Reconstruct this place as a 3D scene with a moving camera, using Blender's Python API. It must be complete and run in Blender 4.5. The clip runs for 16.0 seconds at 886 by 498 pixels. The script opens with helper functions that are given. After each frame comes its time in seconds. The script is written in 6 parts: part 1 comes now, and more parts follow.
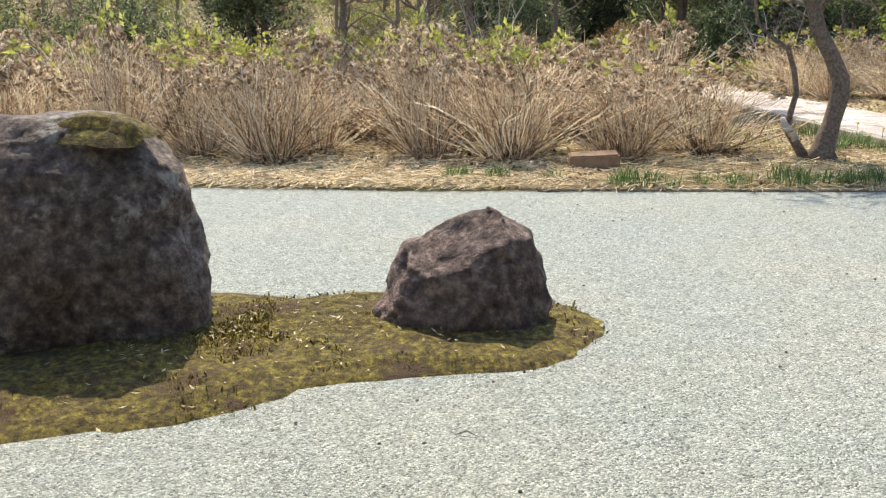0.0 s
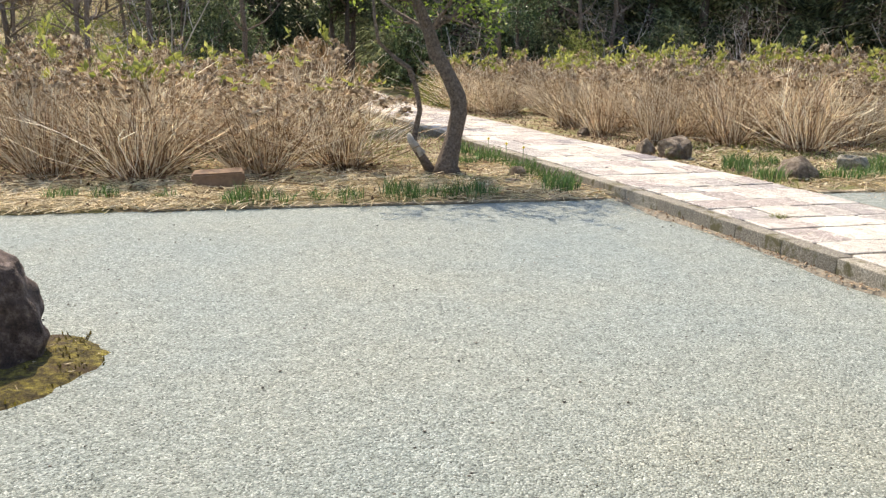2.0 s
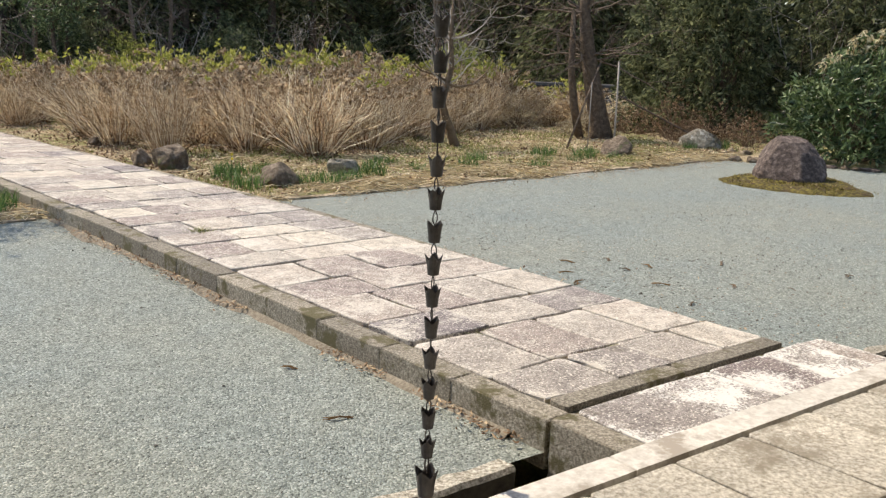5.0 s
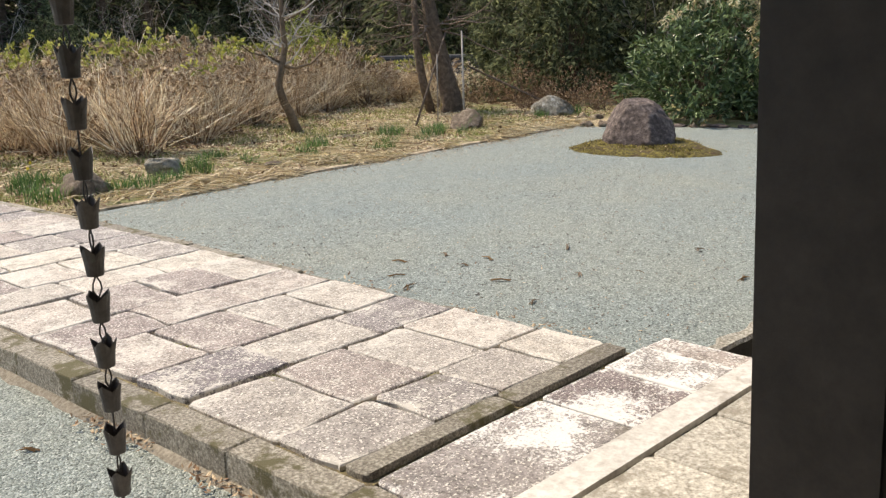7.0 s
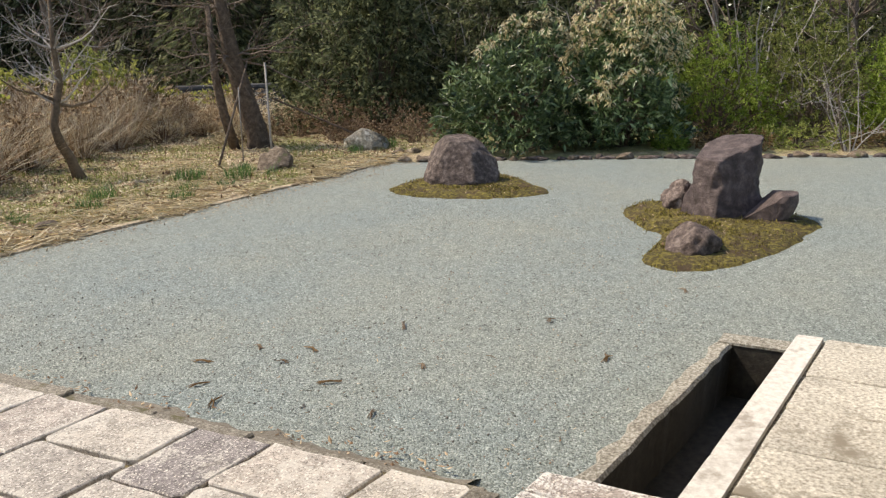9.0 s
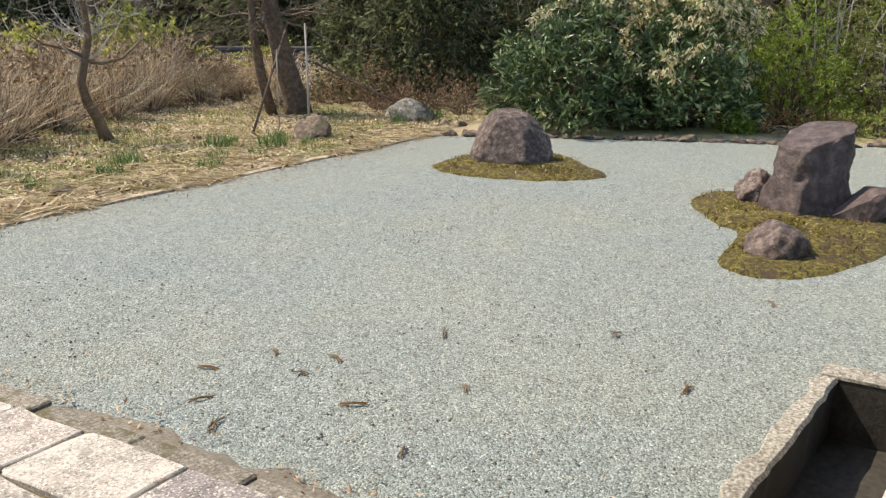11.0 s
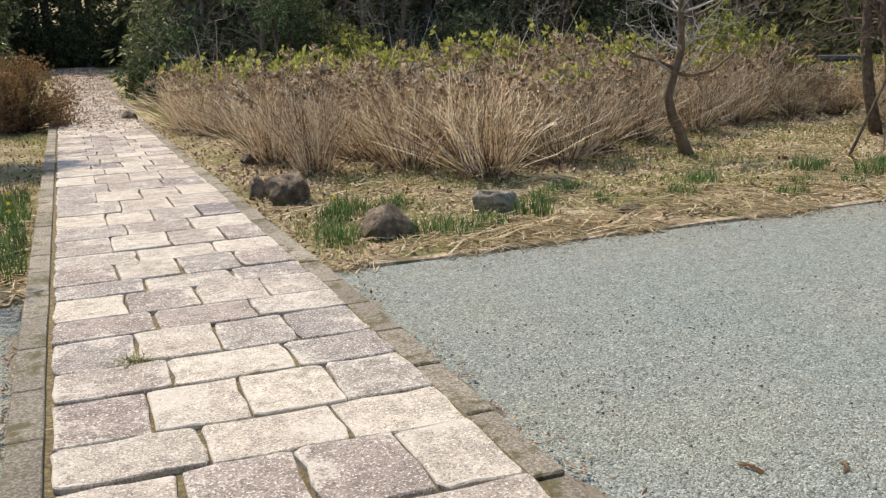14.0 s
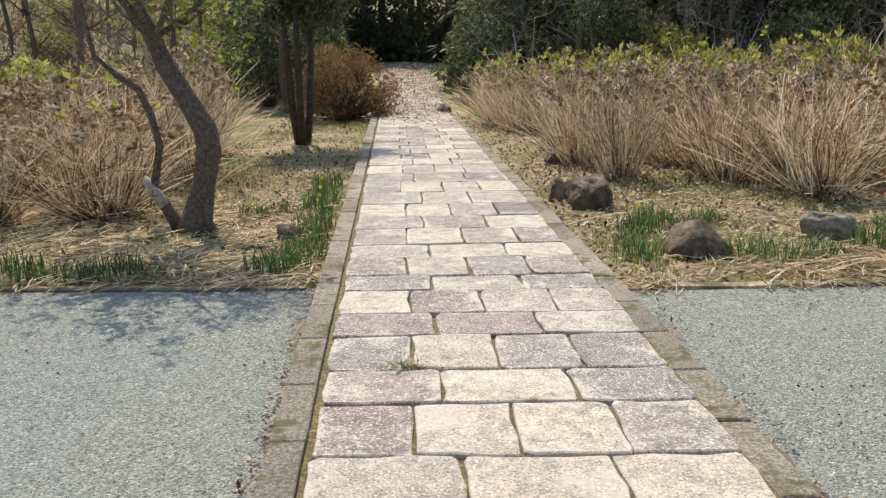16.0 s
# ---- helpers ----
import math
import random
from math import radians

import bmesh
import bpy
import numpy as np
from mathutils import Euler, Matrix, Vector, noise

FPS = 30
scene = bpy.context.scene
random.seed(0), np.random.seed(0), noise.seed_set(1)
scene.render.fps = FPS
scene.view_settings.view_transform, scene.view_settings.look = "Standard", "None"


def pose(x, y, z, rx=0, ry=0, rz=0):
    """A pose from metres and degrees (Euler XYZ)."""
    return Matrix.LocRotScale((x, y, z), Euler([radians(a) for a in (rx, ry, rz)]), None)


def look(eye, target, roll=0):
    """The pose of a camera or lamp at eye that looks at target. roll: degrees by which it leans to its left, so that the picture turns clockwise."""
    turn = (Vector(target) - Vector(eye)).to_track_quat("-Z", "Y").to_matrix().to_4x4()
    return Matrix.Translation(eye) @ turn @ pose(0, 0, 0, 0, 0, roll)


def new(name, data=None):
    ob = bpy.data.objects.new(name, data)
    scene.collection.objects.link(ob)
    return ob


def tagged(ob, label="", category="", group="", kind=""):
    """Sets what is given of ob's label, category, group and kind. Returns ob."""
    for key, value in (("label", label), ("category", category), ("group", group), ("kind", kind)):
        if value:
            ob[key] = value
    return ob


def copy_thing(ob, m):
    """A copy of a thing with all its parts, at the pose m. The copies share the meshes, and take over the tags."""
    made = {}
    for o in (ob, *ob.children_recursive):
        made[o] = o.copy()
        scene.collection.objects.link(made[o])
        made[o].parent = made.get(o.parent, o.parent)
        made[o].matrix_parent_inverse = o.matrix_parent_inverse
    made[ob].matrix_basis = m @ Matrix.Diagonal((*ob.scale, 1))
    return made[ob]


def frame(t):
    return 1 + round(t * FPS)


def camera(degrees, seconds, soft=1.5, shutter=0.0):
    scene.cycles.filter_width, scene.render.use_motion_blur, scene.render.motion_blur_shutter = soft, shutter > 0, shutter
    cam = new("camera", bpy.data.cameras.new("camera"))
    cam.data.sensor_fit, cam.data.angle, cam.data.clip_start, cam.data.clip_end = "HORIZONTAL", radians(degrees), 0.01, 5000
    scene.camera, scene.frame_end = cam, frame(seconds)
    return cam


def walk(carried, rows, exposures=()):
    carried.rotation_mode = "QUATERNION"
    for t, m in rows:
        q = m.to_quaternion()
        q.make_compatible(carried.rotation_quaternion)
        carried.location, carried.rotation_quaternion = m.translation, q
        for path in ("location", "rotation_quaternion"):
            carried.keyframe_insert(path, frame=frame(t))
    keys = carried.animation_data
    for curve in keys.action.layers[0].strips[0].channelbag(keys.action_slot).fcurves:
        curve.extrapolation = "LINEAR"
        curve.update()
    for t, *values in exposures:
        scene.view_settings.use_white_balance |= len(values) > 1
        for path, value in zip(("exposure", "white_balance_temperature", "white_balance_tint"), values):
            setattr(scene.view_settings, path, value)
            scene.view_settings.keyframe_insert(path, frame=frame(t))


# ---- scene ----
cam = camera(53.8, 16.0, soft=1.3)
PATH = [
    (0, (0.028, -0.02, 1.684), (0.008, 1.913, 1.171), -0.7),
    (0.5, (0.357, -0.073, 1.689), (0.417, 1.872, 1.227), -1.1),
    (1, (0.685, -0.121, 1.716), (0.854, 1.825, 1.288), -1.0),
    (1.5, (1.004, -0.07, 1.68), (1.386, 1.841, 1.229), 0.1),
    (2, (1.351, -0.048, 1.69), (1.898, 1.815, 1.211), 1.0),
    (2.5, (1.678, -0.162, 1.699), (2.315, 1.684, 1.267), 1.0),
    (3, (2.015, -0.21, 1.713), (2.789, 1.589, 1.306), 1.5),
    (3.5, (2.324, -0.163, 1.67), (3.229, 1.567, 1.237), 2.0),
    (4, (2.65, -0.164, 1.69), (3.72, 1.462, 1.233), 2.2),
    (4.5, (2.998, -0.223, 1.676), (4.195, 1.32, 1.244), 1.7),
    (5, (3.297, -0.257, 1.693), (4.565, 1.224, 1.248), 2.1),
    (5.2, (3.402, -0.246, 1.687), (4.708, 1.195, 1.217), 2.5),
    (7.3, (4.309, 0.159, 1.734), (5.799, 1.39, 1.222), -1.7),
    (7.5, (4.386, 0.245, 1.755), (5.914, 1.425, 1.228), -1.7),
    (8, (4.577, 0.467, 1.855), (6.217, 1.48, 1.32), -1.3),
    (8.5, (4.8, 0.61, 1.863), (6.49, 1.563, 1.379), -1.4),
    (8.7, (4.889, 0.658, 1.873), (6.588, 1.605, 1.408), -1.5),
    (10.8, (5.703, 1.216, 1.801), (7.401, 2.135, 1.278), 0.5),
    (11, (5.742, 1.224, 1.81), (7.387, 2.231, 1.282), 0.6),
    (11.5, (5.869, 1.317, 1.805), (7.416, 2.471, 1.281), 0.1),
    (12, (6.017, 1.505, 1.805), (7.499, 2.754, 1.309), 0.2),
    (12.5, (6.12, 1.632, 1.8), (7.454, 3.036, 1.3), 0.2),
    (13, (6.262, 1.726, 1.808), (7.332, 3.339, 1.306), -0.1),
    (13.5, (6.355, 1.777, 1.83), (7.18, 3.527, 1.323), -1.1),
    (14, (6.363, 1.864, 1.818), (7.058, 3.672, 1.317), -1.6),
    (14.5, (6.38, 2.037, 1.778), (6.991, 3.884, 1.311), -1.4),
    (15, (6.35, 2.195, 1.76), (6.865, 4.069, 1.291), -1.0),
    (15.5, (6.381, 2.315, 1.742), (6.702, 4.227, 1.249), -0.9),
    (16, (6.478, 2.423, 1.751), (6.518, 4.363, 1.266), -0.8),
]
walk(cam, [(t, look(eye, target, roll)) for t, eye, target, roll in PATH],
     exposures=[(t, stops, 7060, 11) for t, stops in ((0.0, 1.24), (1.0, 1.26), (2.2, 1.06), (3.5, 0.94), (5.0, 0.63), (7.4, 0.73), (8.0, 0.62), (8.7, 0.57), (10.8, 0.82), (12.5, 0.94), (14.0, 0.54), (16.0, 0.55))])

# ---- world and sun ----
SUN_EL, SUN_AZ = 53.0, -14.0          # degrees above the ground; degrees from +y towards +x
sun_way = Vector((math.sin(radians(SUN_AZ)) * math.cos(radians(SUN_EL)), math.cos(radians(SUN_AZ)) * math.cos(radians(SUN_EL)), math.sin(radians(SUN_EL))))
world = bpy.data.worlds.new("world")
scene.world = world
world.use_nodes = True
wn = world.node_tree
sky = wn.nodes.new("ShaderNodeTexSky")
sky.sky_type, sky.sun_disc = "NISHITA", False
sky.sun_elevation, sky.sun_rotation = radians(SUN_EL), radians(SUN_AZ)
wn.links.new(sky.outputs[0], wn.nodes["Background"].inputs[0])
wn.nodes["Background"].inputs[1].default_value = 0.15
sun = new("sun", bpy.data.lights.new("sun", "SUN"))
sun.data.energy, sun.data.angle, sun.data.color = 3.2, radians(0.53), (1.0, 0.91, 0.78)
sun.matrix_world = look(sun_way * 60, (0, 0, 0))


# ---- materials ----
def mix_col(nt, fac, a, b, mode="MIX"):
    n = nt.nodes.new("ShaderNodeMix")
    n.data_type, n.blend_type = "RGBA", mode
    for sock, v in ((n.inputs[0], fac), (n.inputs[6], a), (n.inputs[7], b)):
        if isinstance(v, bpy.types.NodeSocket):
            nt.links.new(v, sock)
        else:
            sock.default_value = v if isinstance(v, float) else (*v, 1)[:4]
    return n.outputs[2]


def ramp(nt, fac, stops):
    n = nt.nodes.new("ShaderNodeValToRGB")
    el = n.color_ramp.elements
    while len(el) < len(stops):
        el.new(0.5)
    for e, (p, c) in zip(el, stops):
        e.position, e.color = p, (*c, 1)
    nt.links.new(fac, n.inputs[0])
    return n.outputs[0]


def noise_tex(nt, vec, scale, detail=6.0, rough=0.6, out=0):
    n = nt.nodes.new("ShaderNodeTexNoise")
    n.inputs["Scale"].default_value, n.inputs["Detail"].default_value, n.inputs["Roughness"].default_value = scale, detail, rough
    nt.links.new(vec, n.inputs["Vector"])
    return n.outputs[out]


def math_node(nt, op, a, b=0.0):
    n = nt.nodes.new("ShaderNodeMath")
    n.operation = op
    for sock, v in zip(n.inputs, (a, b)):
        if isinstance(v, bpy.types.NodeSocket):
            nt.links.new(v, sock)
        else:
            sock.default_value = v
    return n.outputs[0]


def grey(v):
    return (v, v, v)


def start(name, rough=0.9, spread=0.0):
    """A material with its shader and a coordinate in metres; spread moves the pattern from object to object."""
    m = bpy.data.materials.new(name)
    m.use_nodes = True
    nt = m.node_tree
    bsdf = nt.nodes["Principled BSDF"]
    bsdf.inputs["Roughness"].default_value = rough
    co = nt.nodes.new("ShaderNodeTexCoord").outputs["Object"]
    if spread:
        info = nt.nodes.new("ShaderNodeObjectInfo")
        add = nt.nodes.new("ShaderNodeVectorMath")
        add.operation = "ADD"
        nt.links.new(co, add.inputs[0])
        nt.links.new(math_node(nt, "MULTIPLY", info.outputs["Random"], spread), add.inputs[1])
        co = add.outputs[0]
    return m, nt, bsdf, co


def bump(nt, bsdf, height, strength, dist):
    n = nt.nodes.new("ShaderNodeBump")
    n.inputs["Strength"].default_value, n.inputs["Distance"].default_value = strength, dist
    nt.links.new(height, n.inputs["Height"])
    nt.links.new(n.outputs[0], bsdf.inputs["Normal"])


def surf(name, stops, scale, rough=0.9, bscale=30.0, bstrength=0.6, bdist=0.01, big=0.6, wear=None, spread=31.0, by="object", vary=0.25):
    """A mottled surface: fine grain by stops, wide stains, a tint by object or by island, and relief."""
    m, nt, bsdf, co = start(name, rough, spread)
    col = ramp(nt, noise_tex(nt, co, scale, 9, 0.68), stops)
    wide = ramp(nt, noise_tex(nt, co, big, 4, 0.6), [(0.3, grey(0.72)), (0.7, grey(1.15))])
    col = mix_col(nt, 1.0, col, wide, "MULTIPLY")
    if by == "object":
        r = nt.nodes.new("ShaderNodeObjectInfo").outputs["Random"]
    else:
        r = nt.nodes.new("ShaderNodeNewGeometry").outputs["Random Per Island"]
    tint = ramp(nt, r, [(0.0, grey(1 - vary)), (1.0, grey(1 + vary))])
    col = mix_col(nt, 1.0, col, tint, "MULTIPLY")
    if wear:
        spot = ramp(nt, noise_tex(nt, co, wear[1], 7, 0.7), [(wear[2], grey(0)), (wear[2] + 0.08, grey(1))])
        col = mix_col(nt, spot, col, wear[0])
    nt.links.new(col, bsdf.inputs["Base Color"])
    bump(nt, bsdf, noise_tex(nt, co, bscale, 8, 0.7), bstrength, bdist)
    return m


def thin(name, stops, rough=0.75, glow=0.0, sheen=0.3):
    """Leaves, stems and straw: a colour for each island, some light through."""
    m, nt, bsdf, co = start(name, rough)
    r = nt.nodes.new("ShaderNodeNewGeometry").outputs["Random Per Island"]
    ob = nt.nodes.new("ShaderNodeObjectInfo").outputs["Random"]
    col = ramp(nt, r, stops)
    col = mix_col(nt, 1.0, col, ramp(nt, ob, [(0.0, grey(0.82)), (1.0, grey(1.18))]), "MULTIPLY")
    col = mix_col(nt, 1.0, col, ramp(nt, noise_tex(nt, co, 14, 4), [(0.3, grey(0.75)), (0.7, grey(1.2))]), "MULTIPLY")
    nt.links.new(col, bsdf.inputs["Base Color"])
    bsdf.inputs["Specular IOR Level"].default_value = sheen
    if glow:
        tr = nt.nodes.new("ShaderNodeBsdfTranslucent")
        nt.links.new(col, tr.inputs[0])
        mx = nt.nodes.new("ShaderNodeMixShader")
        mx.inputs[0].default_value = glow
        nt.links.new(bsdf.outputs[0], mx.inputs[1])
        nt.links.new(tr.outputs[0], mx.inputs[2])
        nt.links.new(mx.outputs[0], nt.nodes["Material Output"].inputs[0])
    return m


def gravel_material():
    m, nt, bsdf, co = start("gravel", 0.95)
    v = nt.nodes.new("ShaderNodeTexVoronoi")
    v.inputs["Scale"].default_value = 105
    nt.links.new(co, v.inputs["Vector"])
    v2 = nt.nodes.new("ShaderNodeTexVoronoi")
    v2.inputs["Scale"].default_value = 190
    nt.links.new(co, v2.inputs["Vector"])
    sep = nt.nodes.new("ShaderNodeSeparateColor")
    nt.links.new(v.outputs["Color"], sep.inputs[0])
    col = ramp(nt, sep.outputs[0], [(0.0, (0.085, 0.092, 0.085)), (0.12, (0.165, 0.188, 0.172)), (0.5, (0.250, 0.280, 0.256)), (0.88, (0.335, 0.364, 0.338)), (1.0, (0.46, 0.48, 0.445))])
    sep2 = nt.nodes.new("ShaderNodeSeparateColor")
    nt.links.new(v2.outputs["Color"], sep2.inputs[0])
    col = mix_col(nt, 1.0, col, ramp(nt, sep2.outputs[1], [(0.0, grey(0.72)), (1.0, grey(1.2))]), "MULTIPLY")
    wide = ramp(nt, noise_tex(nt, co, 0.55, 5, 0.6), [(0.3, (0.94, 0.98, 1.0)), (0.7, (1.10, 1.05, 0.97))])
    col = mix_col(nt, 1.0, col, wide, "MULTIPLY")
    mid = ramp(nt, noise_tex(nt, co, 9.0, 7, 0.8), [(0.3, grey(0.80)), (0.7, grey(1.18))])
    col = mix_col(nt, 1.0, col, mid, "MULTIPLY")
    grit = ramp(nt, noise_tex(nt, co, 48.0, 3, 0.7), [(0.32, (0.83, 0.85, 0.86)), (0.5, grey(1.0)), (0.68, (1.11, 1.13, 1.14))])
    col = mix_col(nt, 1.0, col, grit, "MULTIPLY")
    nt.links.new(col, bsdf.inputs["Base Color"])
    h = math_node(nt, "SUBTRACT", 1.0, v.outputs["Distance"])
    h = math_node(nt, "ADD", h, math_node(nt, "MULTIPLY", noise_tex(nt, co, 14, 4), 2.6))
    bump(nt, bsdf, h, 0.85, 0.009)
    return m


def soil_material():
    m, nt, bsdf, co = start("bed_soil", 1.0)
    fine = ramp(nt, noise_tex(nt, co, 38, 9, 0.75), [(0.25, (0.06, 0.042, 0.026)), (0.40, (0.27, 0.20, 0.12)), (0.54, (0.52, 0.42, 0.27)), (0.68, (0.74, 0.64, 0.44))])
    moss = ramp(nt, noise_tex(nt, co, 30, 8, 0.7), [(0.3, (0.07, 0.075, 0.022)), (0.7, (0.37, 0.37, 0.125))])
    where = ramp(nt, noise_tex(nt, co, 0.8, 6, 0.65), [(0.42, grey(0)), (0.55, grey(0.85))])
    col = mix_col(nt, where, fine, moss)
    col = mix_col(nt, ramp(nt, noise_tex(nt, co, 2.6, 8, 0.75), [(0.54, grey(0)), (0.64, grey(0.7))]), col, (0.10, 0.07, 0.042))
    nt.links.new(col, bsdf.inputs["Base Color"])
    bump(nt, bsdf, noise_tex(nt, co, 45, 9, 0.75), 1.0, 0.03)
    return m


def paving_material(name="path_stone", pale_col=(0.62, 0.575, 0.50), lo=0.18):
    """Worn stone: creamy or purplish by piece, mottled inside, paler along the worn rim."""
    m, nt, bsdf, co = start(name, 0.88, 47.0)
    r = nt.nodes.new("ShaderNodeObjectInfo").outputs["Random"]
    base = ramp(nt, r, [(0.0, (0.21, 0.17, 0.165)), (0.2, (0.52, 0.46, 0.385)), (0.4, (0.27, 0.22, 0.205)), (0.6, (0.57, 0.51, 0.42)), (0.8, (0.34, 0.305, 0.275)), (1.0, (0.19, 0.165, 0.17))])
    blotch = ramp(nt, noise_tex(nt, co, 11, 10, 0.8), [(0.40, grey(0.72)), (0.5, grey(1.0)), (0.60, grey(1.35))])
    col = mix_col(nt, 1.0, base, blotch, "MULTIPLY")
    col = mix_col(nt, 1.0, col, ramp(nt, noise_tex(nt, co, 95, 3, 0.6), [(0.36, grey(0.42)), (0.5, grey(1.0))]), "MULTIPLY")
    att = nt.nodes.new("ShaderNodeAttribute")
    att.attribute_name = "rim"
    edge = math_node(nt, "ADD", math_node(nt, "MULTIPLY", math_node(nt, "POWER", att.outputs["Fac"], 2.2), 0.20), math_node(nt, "MULTIPLY", math_node(nt, "SUBTRACT", noise_tex(nt, co, 2.6, 12, 0.72), 0.47), 2.6))
    edge = math_node(nt, "ADD", edge, math_node(nt, "MULTIPLY", math_node(nt, "SUBTRACT", noise_tex(nt, co, 60, 4, 0.7), 0.5), 1.5))
    pale = ramp(nt, edge, [(lo, grey(0)), (lo + 0.22, grey(1))])
    col = mix_col(nt, math_node(nt, "MULTIPLY", pale, 0.85), col, pale_col)
    col = mix_col(nt, ramp(nt, noise_tex(nt, co, 75, 3, 0.6), [(0.57, grey(0)), (0.63, grey(0.85))]), col, (0.80, 0.75, 0.66))
    col = mix_col(nt, ramp(nt, noise_tex(nt, co, 5.0, 8, 0.75), [(0.58, grey(0)), (0.68, grey(0.6))]), col, (0.14, 0.12, 0.085))
    nt.links.new(col, bsdf.inputs["Base Color"])
    bump(nt, bsdf, noise_tex(nt, co, 28, 9, 0.75), 0.8, 0.012)
    return m


GRAVEL, SOIL, PAVING = gravel_material(), soil_material(), paving_material()
PAVING_WHITE = paving_material("limed_stone", (0.82, 0.80, 0.75), 0.02)
KERB = surf("kerb_stone", [(0.34, (0.11, 0.096, 0.072)), (0.5, (0.265, 0.235, 0.185)), (0.64, (0.48, 0.44, 0.36))], 75, bscale=70, bdist=0.012, bstrength=0.9, wear=((0.12, 0.105, 0.05), 4.5, 0.53), vary=0.2)
SLAB = surf("washed_slab", [(0.34, (0.25, 0.22, 0.175)), (0.5, (0.53, 0.49, 0.41)), (0.66, (0.79, 0.75, 0.665))], 60, bscale=80, bdist=0.008, bstrength=0.8, big=1.3, wear=((0.27, 0.235, 0.18), 2.0, 0.54), vary=0.12)
DIRT = surf("sandy_earth", [(0.3, (0.14, 0.115, 0.085)), (0.5, (0.27, 0.235, 0.18)), (0.7, (0.40, 0.36, 0.29))], 45, rough=1.0, bscale=90, bdist=0.01)
BAND = surf("smooth_concrete", [(0.3, (0.48, 0.44, 0.39)), (0.6, (0.72, 0.69, 0.63))], 30, bscale=50, bdist=0.003, wear=((0.36, 0.32, 0.27), 2.5, 0.54), vary=0.14)
DRAIN = surf("rough_concrete", [(0.34, (0.14, 0.12, 0.085)), (0.5, (0.44, 0.40, 0.32)), (0.64, (0.78, 0.74, 0.64))], 60, bscale=35, bdist=0.02, bstrength=0.9)
# damp drain concrete, painted near black so its colour also holds the channel's shade
DAMP_SHADED = surf("damp_shaded_concrete", [(0.3, (0.018, 0.015, 0.011)), (0.6, (0.05, 0.043, 0.032)), (0.8, (0.09, 0.085, 0.05))], 22, bscale=35, bdist=0.015)
JOINT = surf("joint_earth", [(0.3, (0.035, 0.028, 0.016)), (0.5, (0.12, 0.095, 0.05)), (0.66, (0.27, 0.22, 0.085))], 40, bscale=60, bdist=0.01)
ROCK_DARK = surf("dark_boulder", [(0.32, (0.045, 0.034, 0.028)), (0.48, (0.17, 0.13, 0.108)), (0.58, (0.30, 0.245, 0.205)), (0.70, (0.58, 0.52, 0.45))], 15, bscale=20, bdist=0.06, bstrength=1.0, wear=((0.46, 0.44, 0.37), 3.2, 0.575), vary=0.08)
ROCK_BROWN = surf("reddish_boulder", [(0.32, (0.05, 0.035, 0.029)), (0.5, (0.17, 0.12, 0.10)), (0.66, (0.40, 0.31, 0.26))], 15, bscale=18, bdist=0.05, bstrength=0.9, vary=0.08)
ROCK_TALL = surf("dark_smooth_stone", [(0.3, (0.04, 0.028, 0.026)), (0.5, (0.10, 0.072, 0.066)), (0.7, (0.21, 0.16, 0.145))], 10, rough=0.75, bscale=14, bdist=0.04, bstrength=0.8, vary=0.06)
ROCK_GREY = surf("grey_boulder", [(0.34, (0.04, 0.028, 0.024)), (0.5, (0.12, 0.088, 0.074)), (0.66, (0.29, 0.23, 0.195))], 14, bscale=24, bdist=0.03, bstrength=0.8, vary=0.08)
ROCK_BED = surf("bed_rock", [(0.3, (0.055, 0.04, 0.028)), (0.5, (0.17, 0.125, 0.085)), (0.7, (0.38, 0.31, 0.23))], 14, bscale=22, bdist=0.04, bstrength=0.9, wear=((0.13, 0.14, 0.05), 4.0, 0.57), vary=0.25)
ROCK_PALE = surf("lichened_rock", [(0.3, (0.10, 0.085, 0.06)), (0.5, (0.30, 0.265, 0.20)), (0.68, (0.58, 0.54, 0.44))], 13, bscale=22, bdist=0.04, bstrength=0.9, wear=((0.66, 0.64, 0.56), 5.0, 0.56), vary=0.1)
ROCK_BLOCK = surf("brown_block", [(0.3, (0.15, 0.09, 0.055)), (0.7, (0.32, 0.21, 0.13))], 9, bscale=25, bdist=0.015)
MOSS = surf("moss", [(0.30, (0.03, 0.022, 0.008)), (0.45, (0.085, 0.065, 0.018)), (0.58, (0.20, 0.163, 0.032)), (0.72, (0.42, 0.355, 0.07))], 24, rough=1.0, bscale=55, bdist=0.03, bstrength=1.0, big=1.6, wear=((0.085, 0.055, 0.028), 2.4, 0.53), vary=0.05)
BARK = surf("grey_bark", [(0.3, (0.06, 0.042, 0.03)), (0.5, (0.17, 0.125, 0.092)), (0.70, (0.32, 0.255, 0.20))], 34, bscale=26, bdist=0.03, bstrength=1.0, vary=0.15)
BARK_DARK = surf("dark_bark", [(0.3, (0.045, 0.03, 0.02)), (0.55, (0.125, 0.088, 0.06)), (0.72, (0.24, 0.18, 0.13))], 14, bscale=22, bdist=0.03, bstrength=1.0)
BARK_BROWN = surf("brown_bark", [(0.3, (0.09, 0.06, 0.035)), (0.7, (0.27, 0.19, 0.12))], 20, bscale=40, bdist=0.015)
TWIG = surf("pale_twig", [(0.3, (0.25, 0.22, 0.19)), (0.7, (0.52, 0.48, 0.43))], 20, bscale=40, bdist=0.005)
CUT = surf("pale_bare_wood", [(0.3, (0.34, 0.29, 0.23)), (0.42, (0.50, 0.44, 0.36)), (0.7, (0.74, 0.68, 0.58))], 16, bscale=40, bdist=0.004)
